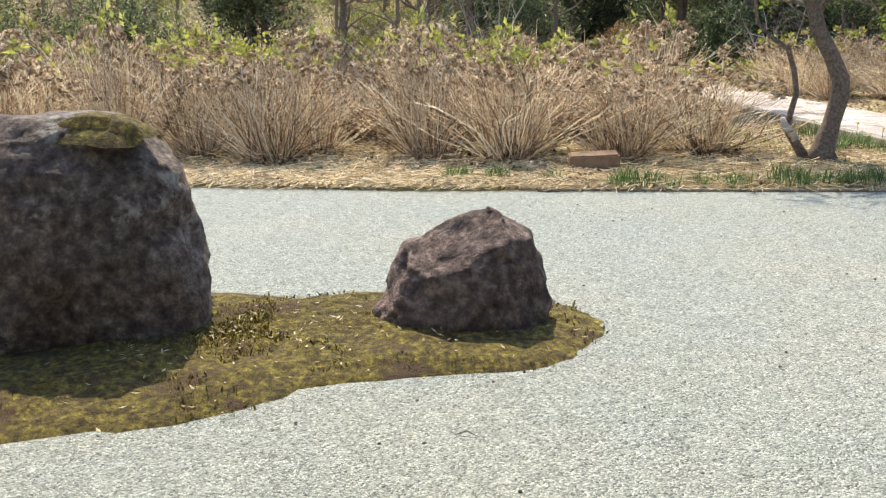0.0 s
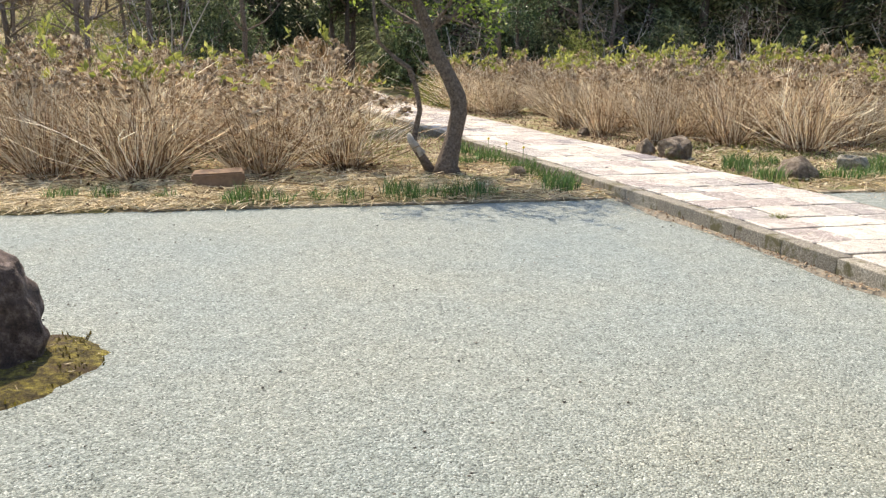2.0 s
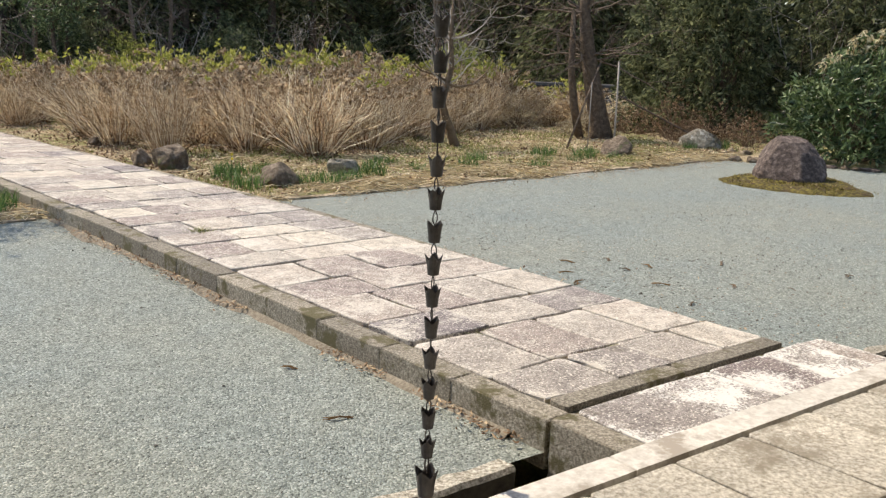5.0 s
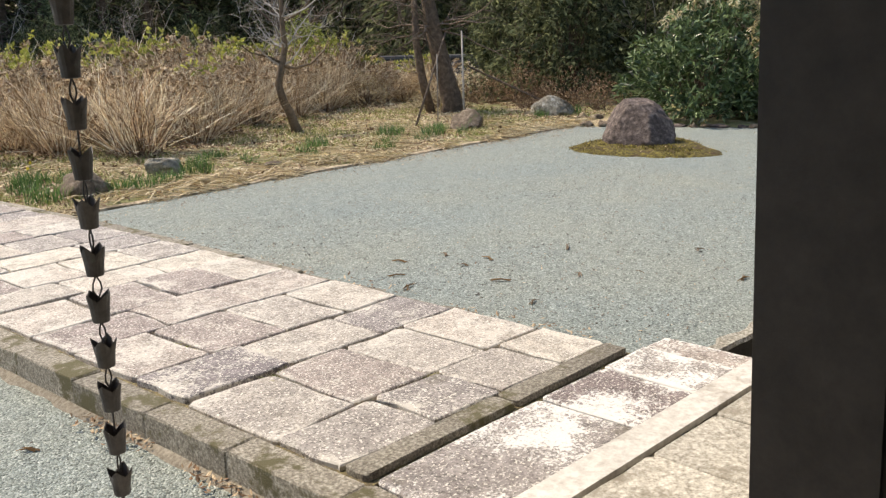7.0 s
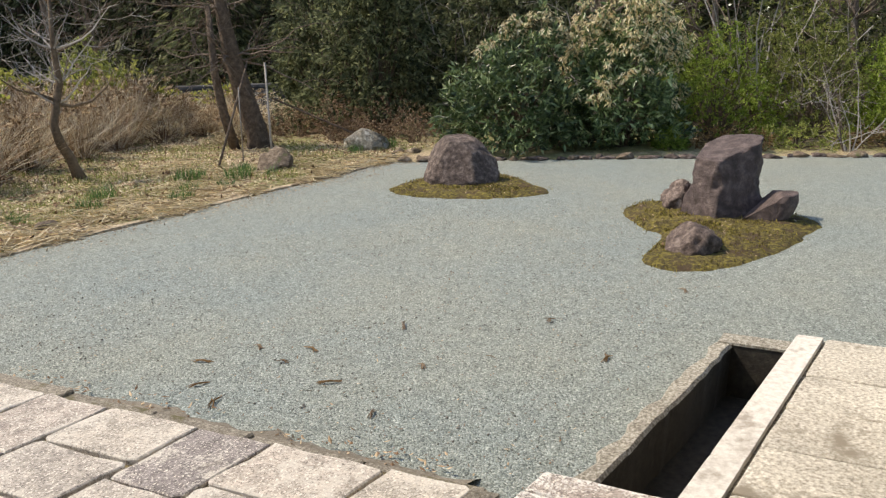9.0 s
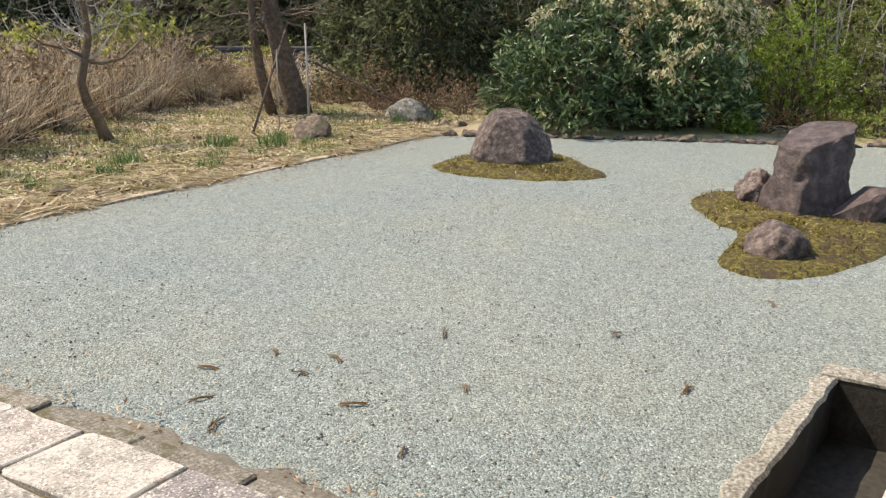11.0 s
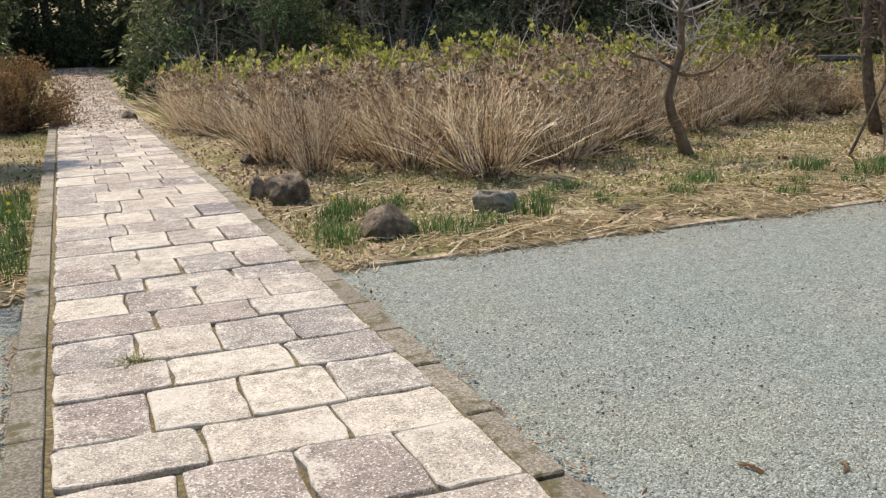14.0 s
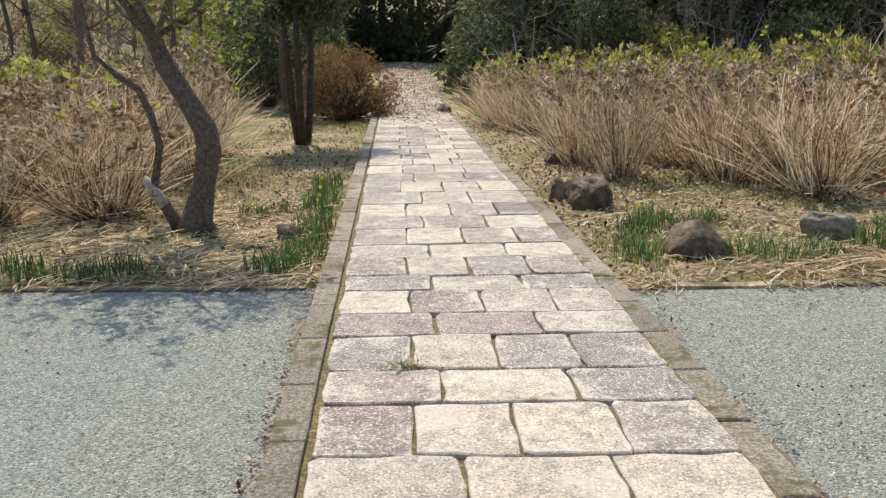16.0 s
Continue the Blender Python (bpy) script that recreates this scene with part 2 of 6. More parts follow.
BOARD = surf("weathered_edging", [(0.32, (0.17, 0.125, 0.075)), (0.5, (0.36, 0.28, 0.18)), (0.68, (0.60, 0.50, 0.35))], 18, bscale=50, bdist=0.01, big=1.5, wear=((0.15, 0.115, 0.065), 3.0, 0.52))
POSTWOOD = surf("dark_stained_wood", [(0.3, (0.012, 0.009, 0.008)), (0.7, (0.035, 0.027, 0.023))], 15, rough=0.6, bscale=40, bdist=0.003)
PLASTER = surf("plain_plaster", [(0.3, (0.50, 0.47, 0.41)), (0.7, (0.60, 0.57, 0.50))], 10, bscale=60, bdist=0.002)
BRONZE = surf("patinated_bronze", [(0.3, (0.03, 0.027, 0.025)), (0.6, (0.085, 0.075, 0.07)), (0.8, (0.12, 0.16, 0.13))], 30, rough=0.5, bscale=60, bdist=0.002)
TILE = surf("roof_tile", [(0.3, (0.025, 0.025, 0.026)), (0.7, (0.085, 0.087, 0.09))], 8, rough=0.85, bscale=20, bdist=0.01)
SHEDWALL = surf("shed_boards", [(0.3, (0.06, 0.045, 0.035)), (0.7, (0.17, 0.13, 0.10))], 10, bscale=30, bdist=0.01)
STEM = thin("dry_stems", [(0.0, (0.15, 0.09, 0.05)), (0.25, (0.40, 0.285, 0.175)), (0.45, (0.76, 0.62, 0.45)), (0.72, (0.96, 0.88, 0.72)), (1.0, (1.0, 0.97, 0.88))], glow=0.5)
HEAD = thin("dry_heads", [(0.0, (0.17, 0.115, 0.07)), (0.5, (0.40, 0.30, 0.20)), (1.0, (0.74, 0.64, 0.48))], glow=0.4)
SPROUT = thin("fresh_leaves", [(0.0, (0.18, 0.20, 0.045)), (0.6, (0.37, 0.39, 0.085)), (1.0, (0.56, 0.55, 0.17))], glow=0.4)
STRAW = thin("straw", [(0.0, (0.28, 0.20, 0.11)), (0.4, (0.66, 0.55, 0.34)), (1.0, (0.88, 0.80, 0.60))], glow=0.3)
BROWNLEAF = thin("fallen_leaves", [(0.0, (0.09, 0.05, 0.025)), (0.6, (0.26, 0.16, 0.09)), (1.0, (0.62, 0.48, 0.31))])
BLADE = thin("green_blades", [(0.0, (0.05, 0.10, 0.03)), (0.6, (0.10, 0.19, 0.055)), (1.0, (0.22, 0.33, 0.10))], rough=0.5, glow=0.25)
TURF = thin("short_turf", [(0.0, (0.09, 0.11, 0.028)), (0.4, (0.24, 0.28, 0.075)), (0.75, (0.42, 0.42, 0.15)), (1.0, (0.76, 0.68, 0.44))], glow=0.35)
MOSSTUFT = thin("moss_shoots", [(0.0, (0.045, 0.035, 0.01)), (0.5, (0.135, 0.11, 0.022)), (1.0, (0.33, 0.275, 0.055))], glow=0.1)
LEAF_LIGHT = thin("young_green", [(0.0, (0.11, 0.17, 0.025)), (0.6, (0.26, 0.35, 0.055)), (1.0, (0.44, 0.53, 0.12))], rough=0.45, glow=0.5)
LEAF_DARK = thin("dark_green", [(0.0, (0.03, 0.042, 0.018)), (0.6, (0.11, 0.14, 0.06)), (1.0, (0.31, 0.35, 0.18))], rough=0.45, glow=0.5, sheen=0.5)
LEAF_CON = thin("cedar_green", [(0.0, (0.035, 0.042, 0.022)), (0.6, (0.115, 0.135, 0.065)), (1.0, (0.30, 0.32, 0.17))], glow=0.5)
LEAF_GLOSS = thin("glossy_green", [(0.0, (0.03, 0.055, 0.02)), (0.55, (0.085, 0.135, 0.045)), (0.8, (0.20, 0.27, 0.11)), (1.0, (0.42, 0.50, 0.26))], rough=0.35, glow=0.28, sheen=0.6)
LEAF_OLIVE = thin("olive_green", [(0.0, (0.10, 0.125, 0.03)), (0.6, (0.28, 0.32, 0.085)), (1.0, (0.50, 0.52, 0.19))], glow=0.5)
BLOSSOM = thin("cream_blossom", [(0.0, (0.42, 0.32, 0.17)), (0.5, (0.70, 0.60, 0.38)), (1.0, (0.88, 0.82, 0.62))], glow=0.45)
RUST = thin("rusty_twigs", [(0.0, (0.12, 0.07, 0.035)), (0.6, (0.30, 0.185, 0.085)), (1.0, (0.52, 0.37, 0.20))], glow=0.5)
YELLOW = thin("yellow_petals", [(0.0, (0.70, 0.55, 0.04)), (1.0, (0.85, 0.72, 0.10))], glow=0.2)


# ---- shape helpers ----
class Geo:
    """Collects faces for one mesh."""

    def __init__(self):
        self.v, self.f = [], []

    def add(self, verts, faces):
        n = len(self.v)
        self.v.extend(verts)
        self.f.extend(tuple(i + n for i in face) for face in faces)

    def mesh(self, name, material, smooth=False):
        me = bpy.data.meshes.new(name)
        me.from_pydata([tuple(p) for p in self.v], [], self.f)
        me.materials.append(material)
        if smooth:
            me.polygons.foreach_set("use_smooth", [True] * len(me.polygons))
        me.update()
        return me

    def box(self, lo, hi):
        (x0, y0, z0), (x1, y1, z1) = lo, hi
        self.add([(x0, y0, z0), (x1, y0, z0), (x1, y1, z0), (x0, y1, z0), (x0, y0, z1), (x1, y0, z1), (x1, y1, z1), (x0, y1, z1)],
                 [(3, 2, 1, 0), (4, 5, 6, 7), (0, 1, 5, 4), (1, 2, 6, 5), (2, 3, 7, 6), (3, 0, 4, 7)])

    def prism(self, ring, z0, z1):
        """A solid from a ring of plan points, counter-clockwise."""
        n = len(ring)
        self.add([(x, y, z0) for x, y in ring] + [(x, y, z1) for x, y in ring],
                 [tuple(reversed(range(n))), tuple(range(n, 2 * n))] + [(i, (i + 1) % n, n + (i + 1) % n, n + i) for i in range(n)])

    def tube(self, pts, radii, sides=5):
        pts = [Vector(p) for p in pts]
        rings = []
        for i, p in enumerate(pts):
            way = (pts[min(i + 1, len(pts) - 1)] - pts[max(i - 1, 0)]).normalized()
            a = way.cross(Vector((0.31, 0.95, 0.05)) if abs(way.z) > 0.8 else Vector((0, 0, 1))).normalized()
            b = way.cross(a)
            rings += [p + radii[i] * (math.cos(2 * math.pi * k / sides) * a + math.sin(2 * math.pi * k / sides) * b) for k in range(sides)]
        faces = [(i * sides + k, i * sides + (k + 1) % sides, (i + 1) * sides + (k + 1) % sides, (i + 1) * sides + k)
                 for i in range(len(pts) - 1) for k in range(sides)]
        last = (len(pts) - 1) * sides
        faces += [tuple(reversed(range(sides))), tuple(range(last, last + sides))]
        self.add(rings, faces)

    def leaf(self, p, way, side, length, width):
        """A pointed leaf folded along its rib."""
        p, way, side = Vector(p), Vector(way), Vector(side)
        up = way.cross(side) * (0.18 * width)
        mid = p + way * (length * 0.5)
        self.add([p, mid + side * width * 0.5 + up, p + way * length, mid - side * width * 0.5 + up, mid - up * 0.3],
                 [(0, 1, 4), (1, 2, 4), (2, 3, 4), (3, 0, 4)])

    def blade(self, p, lean, height, width, turn):
        """A narrow bent blade."""
        s = Vector((math.cos(turn), math.sin(turn), 0)) * width * 0.5
        p = Vector(p)
        q, r = p + Vector((lean[0] * 0.35, lean[1] * 0.35, height * 0.6)), p + Vector((lean[0], lean[1], height))
        self.add([p - s, p + s, q + s * 0.8, q - s * 0.8, r], [(0, 1, 2, 3), (3, 2, 4)])


def thing(name, label, category, group="", at=(0, 0, 0), turn=0.0, kind=""):
    ob = new(name)
    ob.empty_display_size = 0.2
    ob.matrix_world = pose(*at, 0, 0, turn)
    return tagged(ob, label, category, group, kind)


def part(name, geo, material, parent, label="", smooth=False, kind=""):
    ob = new(name, geo.mesh(name, material, smooth) if isinstance(geo, Geo) else geo)
    ob.parent = parent
    return tagged(ob, label, kind=kind)


def solo(name, geo, material, label, category="", kind="", smooth=False, at=(0, 0, 0), turn=0.0, group=""):
    ob = new(name, geo.mesh(name, material, smooth))
    ob.matrix_world = pose(*at, 0, 0, turn)
    return tagged(ob, label, category, group, kind)


def unit(rng):
    while True:
        v = Vector((rng.uniform(-1, 1), rng.uniform(-1, 1), rng.uniform(-1, 1)))
        if 0.05 < v.length < 1:
            return v.normalized()


# ---- plan ----
PATH_Z, PLAT_Z = 0.15, 0.29


def path_left(y):
    return 6.11 - 0.031 * (y - 2.2)


def path_right(y):
    return 7.82 - 0.0345 * (y - 2.2)


def fall(y):
    """The land falls gently away from the building and rises again to the wood."""
    return -0.016 * max(0.0, min(y, 24.0) - 7.0) + 0.030 * max(0.0, min(y, 46.0) - 25.0)


def platform_edge(x):
    return 1.577 - 0.072 * (x - 5.07)


def drain_edge(x):
    return 2.15 - 0.088 * (x - 5.07)


def left_edge(x):
    return 8.74 - 0.06 * x + (0.10 * (-0.5 - x) if x < -0.5 else 0.0)


def right_edge(x):
    return 8.24


def bed_depth(x, y):
    """How far a point lies inside the planted beds."""
    d = y - (left_edge(x) if x < 6.8 else right_edge(x))
    if x > 17:
        back = (x - 17.9) * 0.9 + (y - 6.0) * 0.42
        d = max(d, back)
    return d


def land(x, y):
    d = bed_depth(x, y)
    z = max(-0.05, min(0.035, d * 0.28))
    if d > 0.15:
        z += 0.035 * noise.noise(Vector((x * 0.9, y * 0.9, 1.0))) + 0.02 * noise.noise(Vector((x * 3, y * 3, 4.0)))
    if path_left(y) - 0.3 < x < path_right(y) + 0.3:
        z = min(z, 0.03)
    if y < 2.6 and x < 11.5:
        z = -0.5
    far = max(0.0, y - 34 - 12 * max(0.0, min(1.0, (x + 2) / 4))) * 0.16 + max(0.0, -x - 16) * 0.10
    return z + fall(y) + min(far, 14.0) * (1 if y > 0 else 0)


def span(lo, hi, step):
    n = max(1, round((hi - lo) / step))
    return [lo + (hi - lo) * i / n for i in range(n)]


def make_ground():
    xs = span(-900, -60, 120) + span(-60, -16, 4) + span(-16, -5, 0.6) + span(-5, 22, 0.16) + span(22, 40, 0.9) + span(40, 80, 5) + span(80, 900, 120) + [900]
    ys = span(-900, -60, 120) + span(-60, -6, 6) + span(-6, 7.4, 0.5) + span(7.4, 12, 0.12) + span(12, 20, 0.35) + span(20, 60, 2) + span(60, 120, 10) + span(120, 900, 120) + [900]
    g = Geo()
    nx = len(xs)
    g.add([(x, y, land(x, y)) for y in ys for x in xs],
          [(j * nx + i, j * nx + i + 1, (j + 1) * nx + i + 1, (j + 1) * nx + i) for j in range(len(ys) - 1) for i in range(nx - 1)])
    return solo("ground", g, SOIL, "brown garden soil with dry litter and moss", kind="structure", smooth=True)


make_ground()


def gravel_floor(x):
    if x < 10.42:
        return drain_edge(x) + 0.03
    return -9.0


def make_gravel():
    g = Geo()
    xs = span(-26, -5, 1.5) + span(-5, 10.42, 0.3) + [10.418, 10.42] + span(10.6, 22, 0.3) + [22]

    def sheet(cols, rows, low, high):
        n = len(g.v)
        for x in cols:
            lo, hi = low(x), high(x)
            for j in range(rows + 1):
                y = lo + (hi - lo) * j / rows
                g.v.append((x, y, 0.010 * noise.noise(Vector((x * 0.8, y * 0.8, 0))) + 0.004 * noise.noise(Vector((x * 4, y * 4, 0))) + fall(y)))
        for i in range(len(cols) - 1):
            for j in range(rows):
                a = n + i * (rows + 1) + j
                g.f.append((a, a + rows + 1, a + rows + 2, a + 1))
    sheet(xs, 44, lambda x: drain_edge(x) + 0.03, lambda x: 8.4 if x > 17.5 else (left_edge(x) if x < 6.8 else right_edge(x)) + 0.45)
    sheet([x for x in xs if x >= 10.418], 24, lambda x: -9.0, lambda x: drain_edge(x) + 0.03)
    solo("gravel_court", g, GRAVEL, "pale blue-green crushed gravel court, raked flat", kind="structure", smooth=True)


make_gravel()


# ---- building side: platform, drain, post, eave ----
def make_platform():
    plat = thing("platform", "raised walkway of washed concrete slabs with a smooth edging band", "walkway", kind="structure")
    g = Geo()
    x0, x1 = -9.0, 9.86
    g.prism([(x0, -2.3), (x1, -2.3), (x1, platform_edge(x1) - 0.006), (x0, platform_edge(x0) - 0.006)], -0.45, PLAT_Z - 0.022)
    part("base", g, DRAIN, plat)
    return plat


def bevel_piece(ring, z0, z1, inset, rim=None, lift=0.0):
    """A paving piece: upright sides, a worn bevel and a flat top; rim marks the worn border."""
    n = len(ring)
    cx, cy = sum(p[0] for p in ring) / n, sum(p[1] for p in ring) / n

    def shrunk(d):
        out = []
        for x, y in ring:
            l = math.hypot(x - cx, y - cy)
            k = 1 - min(d / l, 0.42)
            out.append((cx + (x - cx) * k, cy + (y - cy) * k))
        return out
    g = Geo()
    a, b, c = shrunk(0.0), shrunk(inset), shrunk(inset * 9.0)
    g.add([(x, y, z0) for x, y in a] + [(x, y, z1 - inset * 0.8) for x, y in a] + [(x, y, z1) for x, y in b] + [(x, y, z1 + lift) for x, y in c],
          [(k * n + i, k * n + (i + 1) % n, (k + 1) * n + (i + 1) % n, (k + 1) * n + i) for k in range(3) for i in range(n)] + [tuple(range(3 * n, 4 * n))])
    marks = [1.0] * (3 * n) + [0.0] * n
    return g, marks, (cx, cy)


def piece(name, ring, z0, z1, inset, material, parent, lift=0.0):
    g, marks, (cx, cy) = bevel_piece(ring, z0, z1, inset, lift=lift)
    g.v = [(x - cx, y - cy, z + fall(y) - fall(cy)) for x, y, z in g.v]
    me = g.mesh(name, material)
    at = me.attributes.new("rim", "FLOAT", "POINT")
    at.data.foreach_set("value", marks)
    ob = new(name, me)
    ob.parent = parent
    ob.location = (cx, cy, fall(cy))
    return ob


def quad_ring(p, q, r, s, rng, wob, blunt=0.028):
    """Plan points round a four-cornered stone, clipped at the corners and uneven."""
    out = []
    corners = [Vector((*c, 0)) for c in (p, q, r, s)]
    for i in range(4):
        a, b, prev = corners[i], corners[(i + 1) % 4], corners[i - 1]
        cut = rng.uniform(min(0.006, blunt * 0.5), blunt)
        out.append(a + (prev - a).normalized() * cut)
        out.append(a + (b - a).normalized() * cut)
        out.append(a.lerp(b, rng.uniform(0.28, 0.40)))
        out.append(a.lerp(b, rng.uniform(0.60, 0.72)))
    return [(v.x + rng.uniform(-wob, wob), v.y + rng.uniform(-wob, wob)) for v in out]


platform = make_platform()


def make_drain(name, x0, x1, label):
    d = thing(name, label, "drain", kind="structure")
    lip, wall, floor_ = Geo(), Geo(), Geo()
    rng = random.Random(5)
    n = max(2, int((x1 - x0) / 0.09))
    pts = []
    for i in range(n + 1):
        x = x0 + (x1 - x0) * i / n
        e = drain_edge(x)
        pts.append((x, e - 0.035 + rng.uniform(-0.006, 0.006), e + 0.06 + rng.uniform(-0.02, 0.02), 0.012 + rng.uniform(-0.004, 0.006)))
    for x, ya, yb, z in pts:
        lip.v += [(x, ya + 0.02, -0.5), (x, ya, z - 0.02), (x, ya + 0.015, z), (x, yb, z - 0.004), (x, yb + 0.05, -0.03)]
    side = Geo()
    for i in range(n):
        for k in range(1, 4):
            a = i * 5 + k
            lip.f.append((a, a + 1, a + 6, a + 5))
        (xa, ya, _, za), (xb, yb, _, zb) = pts[i], pts[i + 1]
        side.add([(xa, ya + 0.03, -0.45), (xb, yb + 0.03, -0.45), (xb, yb + 0.002, zb - 0.022), (xa, ya + 0.002, za - 0.022)], [(0, 1, 2, 3)])
    # inner faces and bed: the drain's shade is painted in with the damp
    part("side_wall", side, DAMP_SHADED, d, "damp concrete side with the channel's shade in its colour")
    part("lip", lip, DRAIN, d, "rough pebbly concrete lip")
    floor_.prism([(x0, platform_edge(x0) - 0.02), (x1, platform_edge(x1) - 0.02), (x1, drain_edge(x1)), (x0, drain_edge(x0))], -0.4, -0.33)
    part("channel_bed", floor_, DAMP_SHADED, d)
    if x1 > 9:
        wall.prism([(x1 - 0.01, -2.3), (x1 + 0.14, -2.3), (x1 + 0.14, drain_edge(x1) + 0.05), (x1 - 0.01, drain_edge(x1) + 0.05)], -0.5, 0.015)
        part("end_wall", wall, DAMP_SHADED, d, "damp end wall with the channel's shade in its colour")
        cap = Geo()
        cap.prism([(x1 - 0.014, 0.9), (x1 + 0.16, 0.9), (x1 + 0.16, drain_edge(x1) + 0.05), (x1 - 0.014, drain_edge(x1) + 0.05)], 0.008, 0.024)
        part("lip", cap, DRAIN, d, "rough pebbly concrete lip")
    return d


make_drain("drain_west", -9.0, 5.72, "open concrete rain drain with pebbly lip below the walkway")
make_drain("drain_east", 8.06, 10.34, "open concrete rain drain with pebbly lip and end wall")


def make_post():
    post = thing("eave_post", "dark-stained square wooden eave post on the walkway", "post", at=(5.152, 0.262, PLAT_Z))
    post.matrix_world = pose(5.152, 0.262, PLAT_Z, -2.8, 0, -4)
    bm = bmesh.new()
    bmesh.ops.create_cube(bm, size=1, matrix=Matrix.Translation((0, 0, 1.30)) @ Matrix.Diagonal((0.15, 0.15, 2.48, 1)))
    bmesh.ops.bevel(bm, geom=bm.edges[:], offset=0.008, segments=2, affect="EDGES")
    me = bpy.data.meshes.new("shaft")
    bm.to_mesh(me)
    bm.free()
    me.materials.append(POSTWOOD)
    part("shaft", me, POSTWOOD, post)
    g = Geo()
    g.prism([(-0.12, -0.12), (0.12, -0.12), (0.12, 0.12), (-0.12, 0.12)], 0.0, 0.06)
    part("foot_stone", g, KERB, post, "small stone footing")


make_post()


def make_building():
    """Plain parts that close the place over and behind the walkway."""
    g = Geo()
    g.box((-9, -2.55, -0.4), (9.86, -2.3, 3.6))
    solo("wall_south", g, PLASTER, "plain plaster wall behind the walkway", kind="structure")
    g = Geo()
    g.add([(-9.5, 3.0, 2.80), (10.4, 1.62, 2.80), (10.4, -2.9, 3.85), (-9.5, -2.9, 3.85), (-9.5, 3.0, 2.92), (10.4, 1.62, 2.92), (10.4, -2.9, 3.97), (-9.5, -2.9, 3.97)],
          [(0, 1, 2, 3), (7, 6, 5, 4), (0, 4, 5, 1), (1, 5, 6, 2), (2, 6, 7, 3), (3, 7, 4, 0)])
    solo("eave_roof", g, POSTWOOD, "dark wooden eave over the walkway", kind="structure")


make_building()


def make_chain():
    chain = thing("rain_chain", "dark bronze cup rain chain hanging over the drain", "rain chain", at=(5.092, 1.885, 0.0))
    cup = Geo()
    n, rim = 16, []
    for r, z in ((0.012, -0.032), (0.019, -0.030), (0.022, 0.0), (0.027, 0.030)):
        for k in range(n):
            a = 2 * math.pi * k / n
            notch = 0.010 * math.cos(4 * a) if z > 0.02 else 0.0
            wide = 1.0 + (0.14 * math.cos(4 * a) if z > 0.02 else 0.0)
            cup.v.append((r * wide * math.cos(a), r * wide * math.sin(a), z + notch))
    for i in range(3):
        for k in range(n):
            cup.f.append((i * n + k, i * n + (k + 1) % n, (i + 1) * n + (k + 1) % n, (i + 1) * n + k))
    inner = len(cup.v)
    for r, z in ((0.0245, 0.028), (0.018, -0.022)):
        for k in range(n):
            a = 2 * math.pi * k / n
            up = z > 0.02
            wide = 1.0 + (0.14 * math.cos(4 * a) if up else 0.0)
            cup.v.append((r * wide * math.cos(a), r * wide * math.sin(a), z + (0.010 * math.cos(4 * a) if up else 0.0)))
    for k in range(n):
        cup.f.append((3 * n + k, 3 * n + (k + 1) % n, inner + (k + 1) % n, inner + k))
        cup.f.append((inner + k, inner + (k + 1) % n, inner + n + (k + 1) % n, inner + n + k))
    cup.f.append(tuple(range(n))[::-1])
    cup.f.append(tuple(range(inner + n, inner + 2 * n)))
    cup_me = cup.mesh("cup", BRONZE)
    link = Geo()
    for s in (-1, 1):
        link.tube([(0, 0, 0.024), (s * 0.012, 0.0, 0.045), (s * 0.010, 0, 0.060), (0, 0, 0.078)], [0.0022] * 4, 5)
    link_me = link.mesh("link", BRONZE)
    z, i = 0.235, 0
    while z < 2.78:
        c = part("cup", cup_me, BRONZE, chain)
        c.location = (0, 0, z)
        c.rotation_euler = (0, 0, 0.5 + 0.35 * math.sin(i * 2.1))
        if i == 0:
            c.scale = (1.45, 1.45, 1.5)
            c.location = (0, 0, 0.215)
        l = part("link", link_me, BRONZE, c)
        l.rotation_euler = (0, 0, 0.9 * (i % 2))
        z += 0.109
        i += 1


make_chain()


# ---- boulders and moss islands ----
def chips(seed, n=11):
    """Random planes that knock flat faces off a stone."""
    rng = random.Random(seed)
    return [((rng.uniform(-1, 1), rng.uniform(-1, 1), rng.uniform(-0.1, 0.9)), rng.uniform(0.58, 0.85)) for _ in range(n)]


def boulder(size, seed, rough, cuts=(), level=4, taper=0.0, ridge=0.0):
    """A stone: a ball pulled by noise, cut by planes (normal, distance) and tapered upward. Its base is at z 0."""
    bm = bmesh.new()
    bmesh.ops.create_icosphere(bm, subdivisions=level, radius=1.0)
    off = Vector((seed * 7.3, seed * 3.1, seed * 1.7))
    for v in bm.verts:
        d = v.co.normalized()
        r = 1.0 + rough * noise.noise(d * 1.3 + off) + rough * 0.55 * noise.noise(d * 3.1 + off) + rough * 0.28 * noise.noise(d * 7 + off) + rough * 0.14 * noise.noise(d * 15 + off)
        if ridge:
            r += ridge * abs(noise.noise(d * 4.5 + off * 2))
        v.co = d * r
    for nrm, dist in cuts:
        nv = Vector(nrm).normalized()
        for v in bm.verts:
            over = v.co.dot(nv) - dist
            if over > 0:
                v.co -= nv * over * 0.93
    for v in bm.verts:
        k = 1.0 - taper * v.co.z
        v.co = Vector((v.co.x * size[0] * k, v.co.y * size[1] * k, (v.co.z + 0.55) * size[2]))
    me = bpy.data.meshes.new("stone")
    bm.to_mesh(me)
    bm.free()
    me.polygons.foreach_set("use_smooth", [True] * len(me.polygons))
    return me


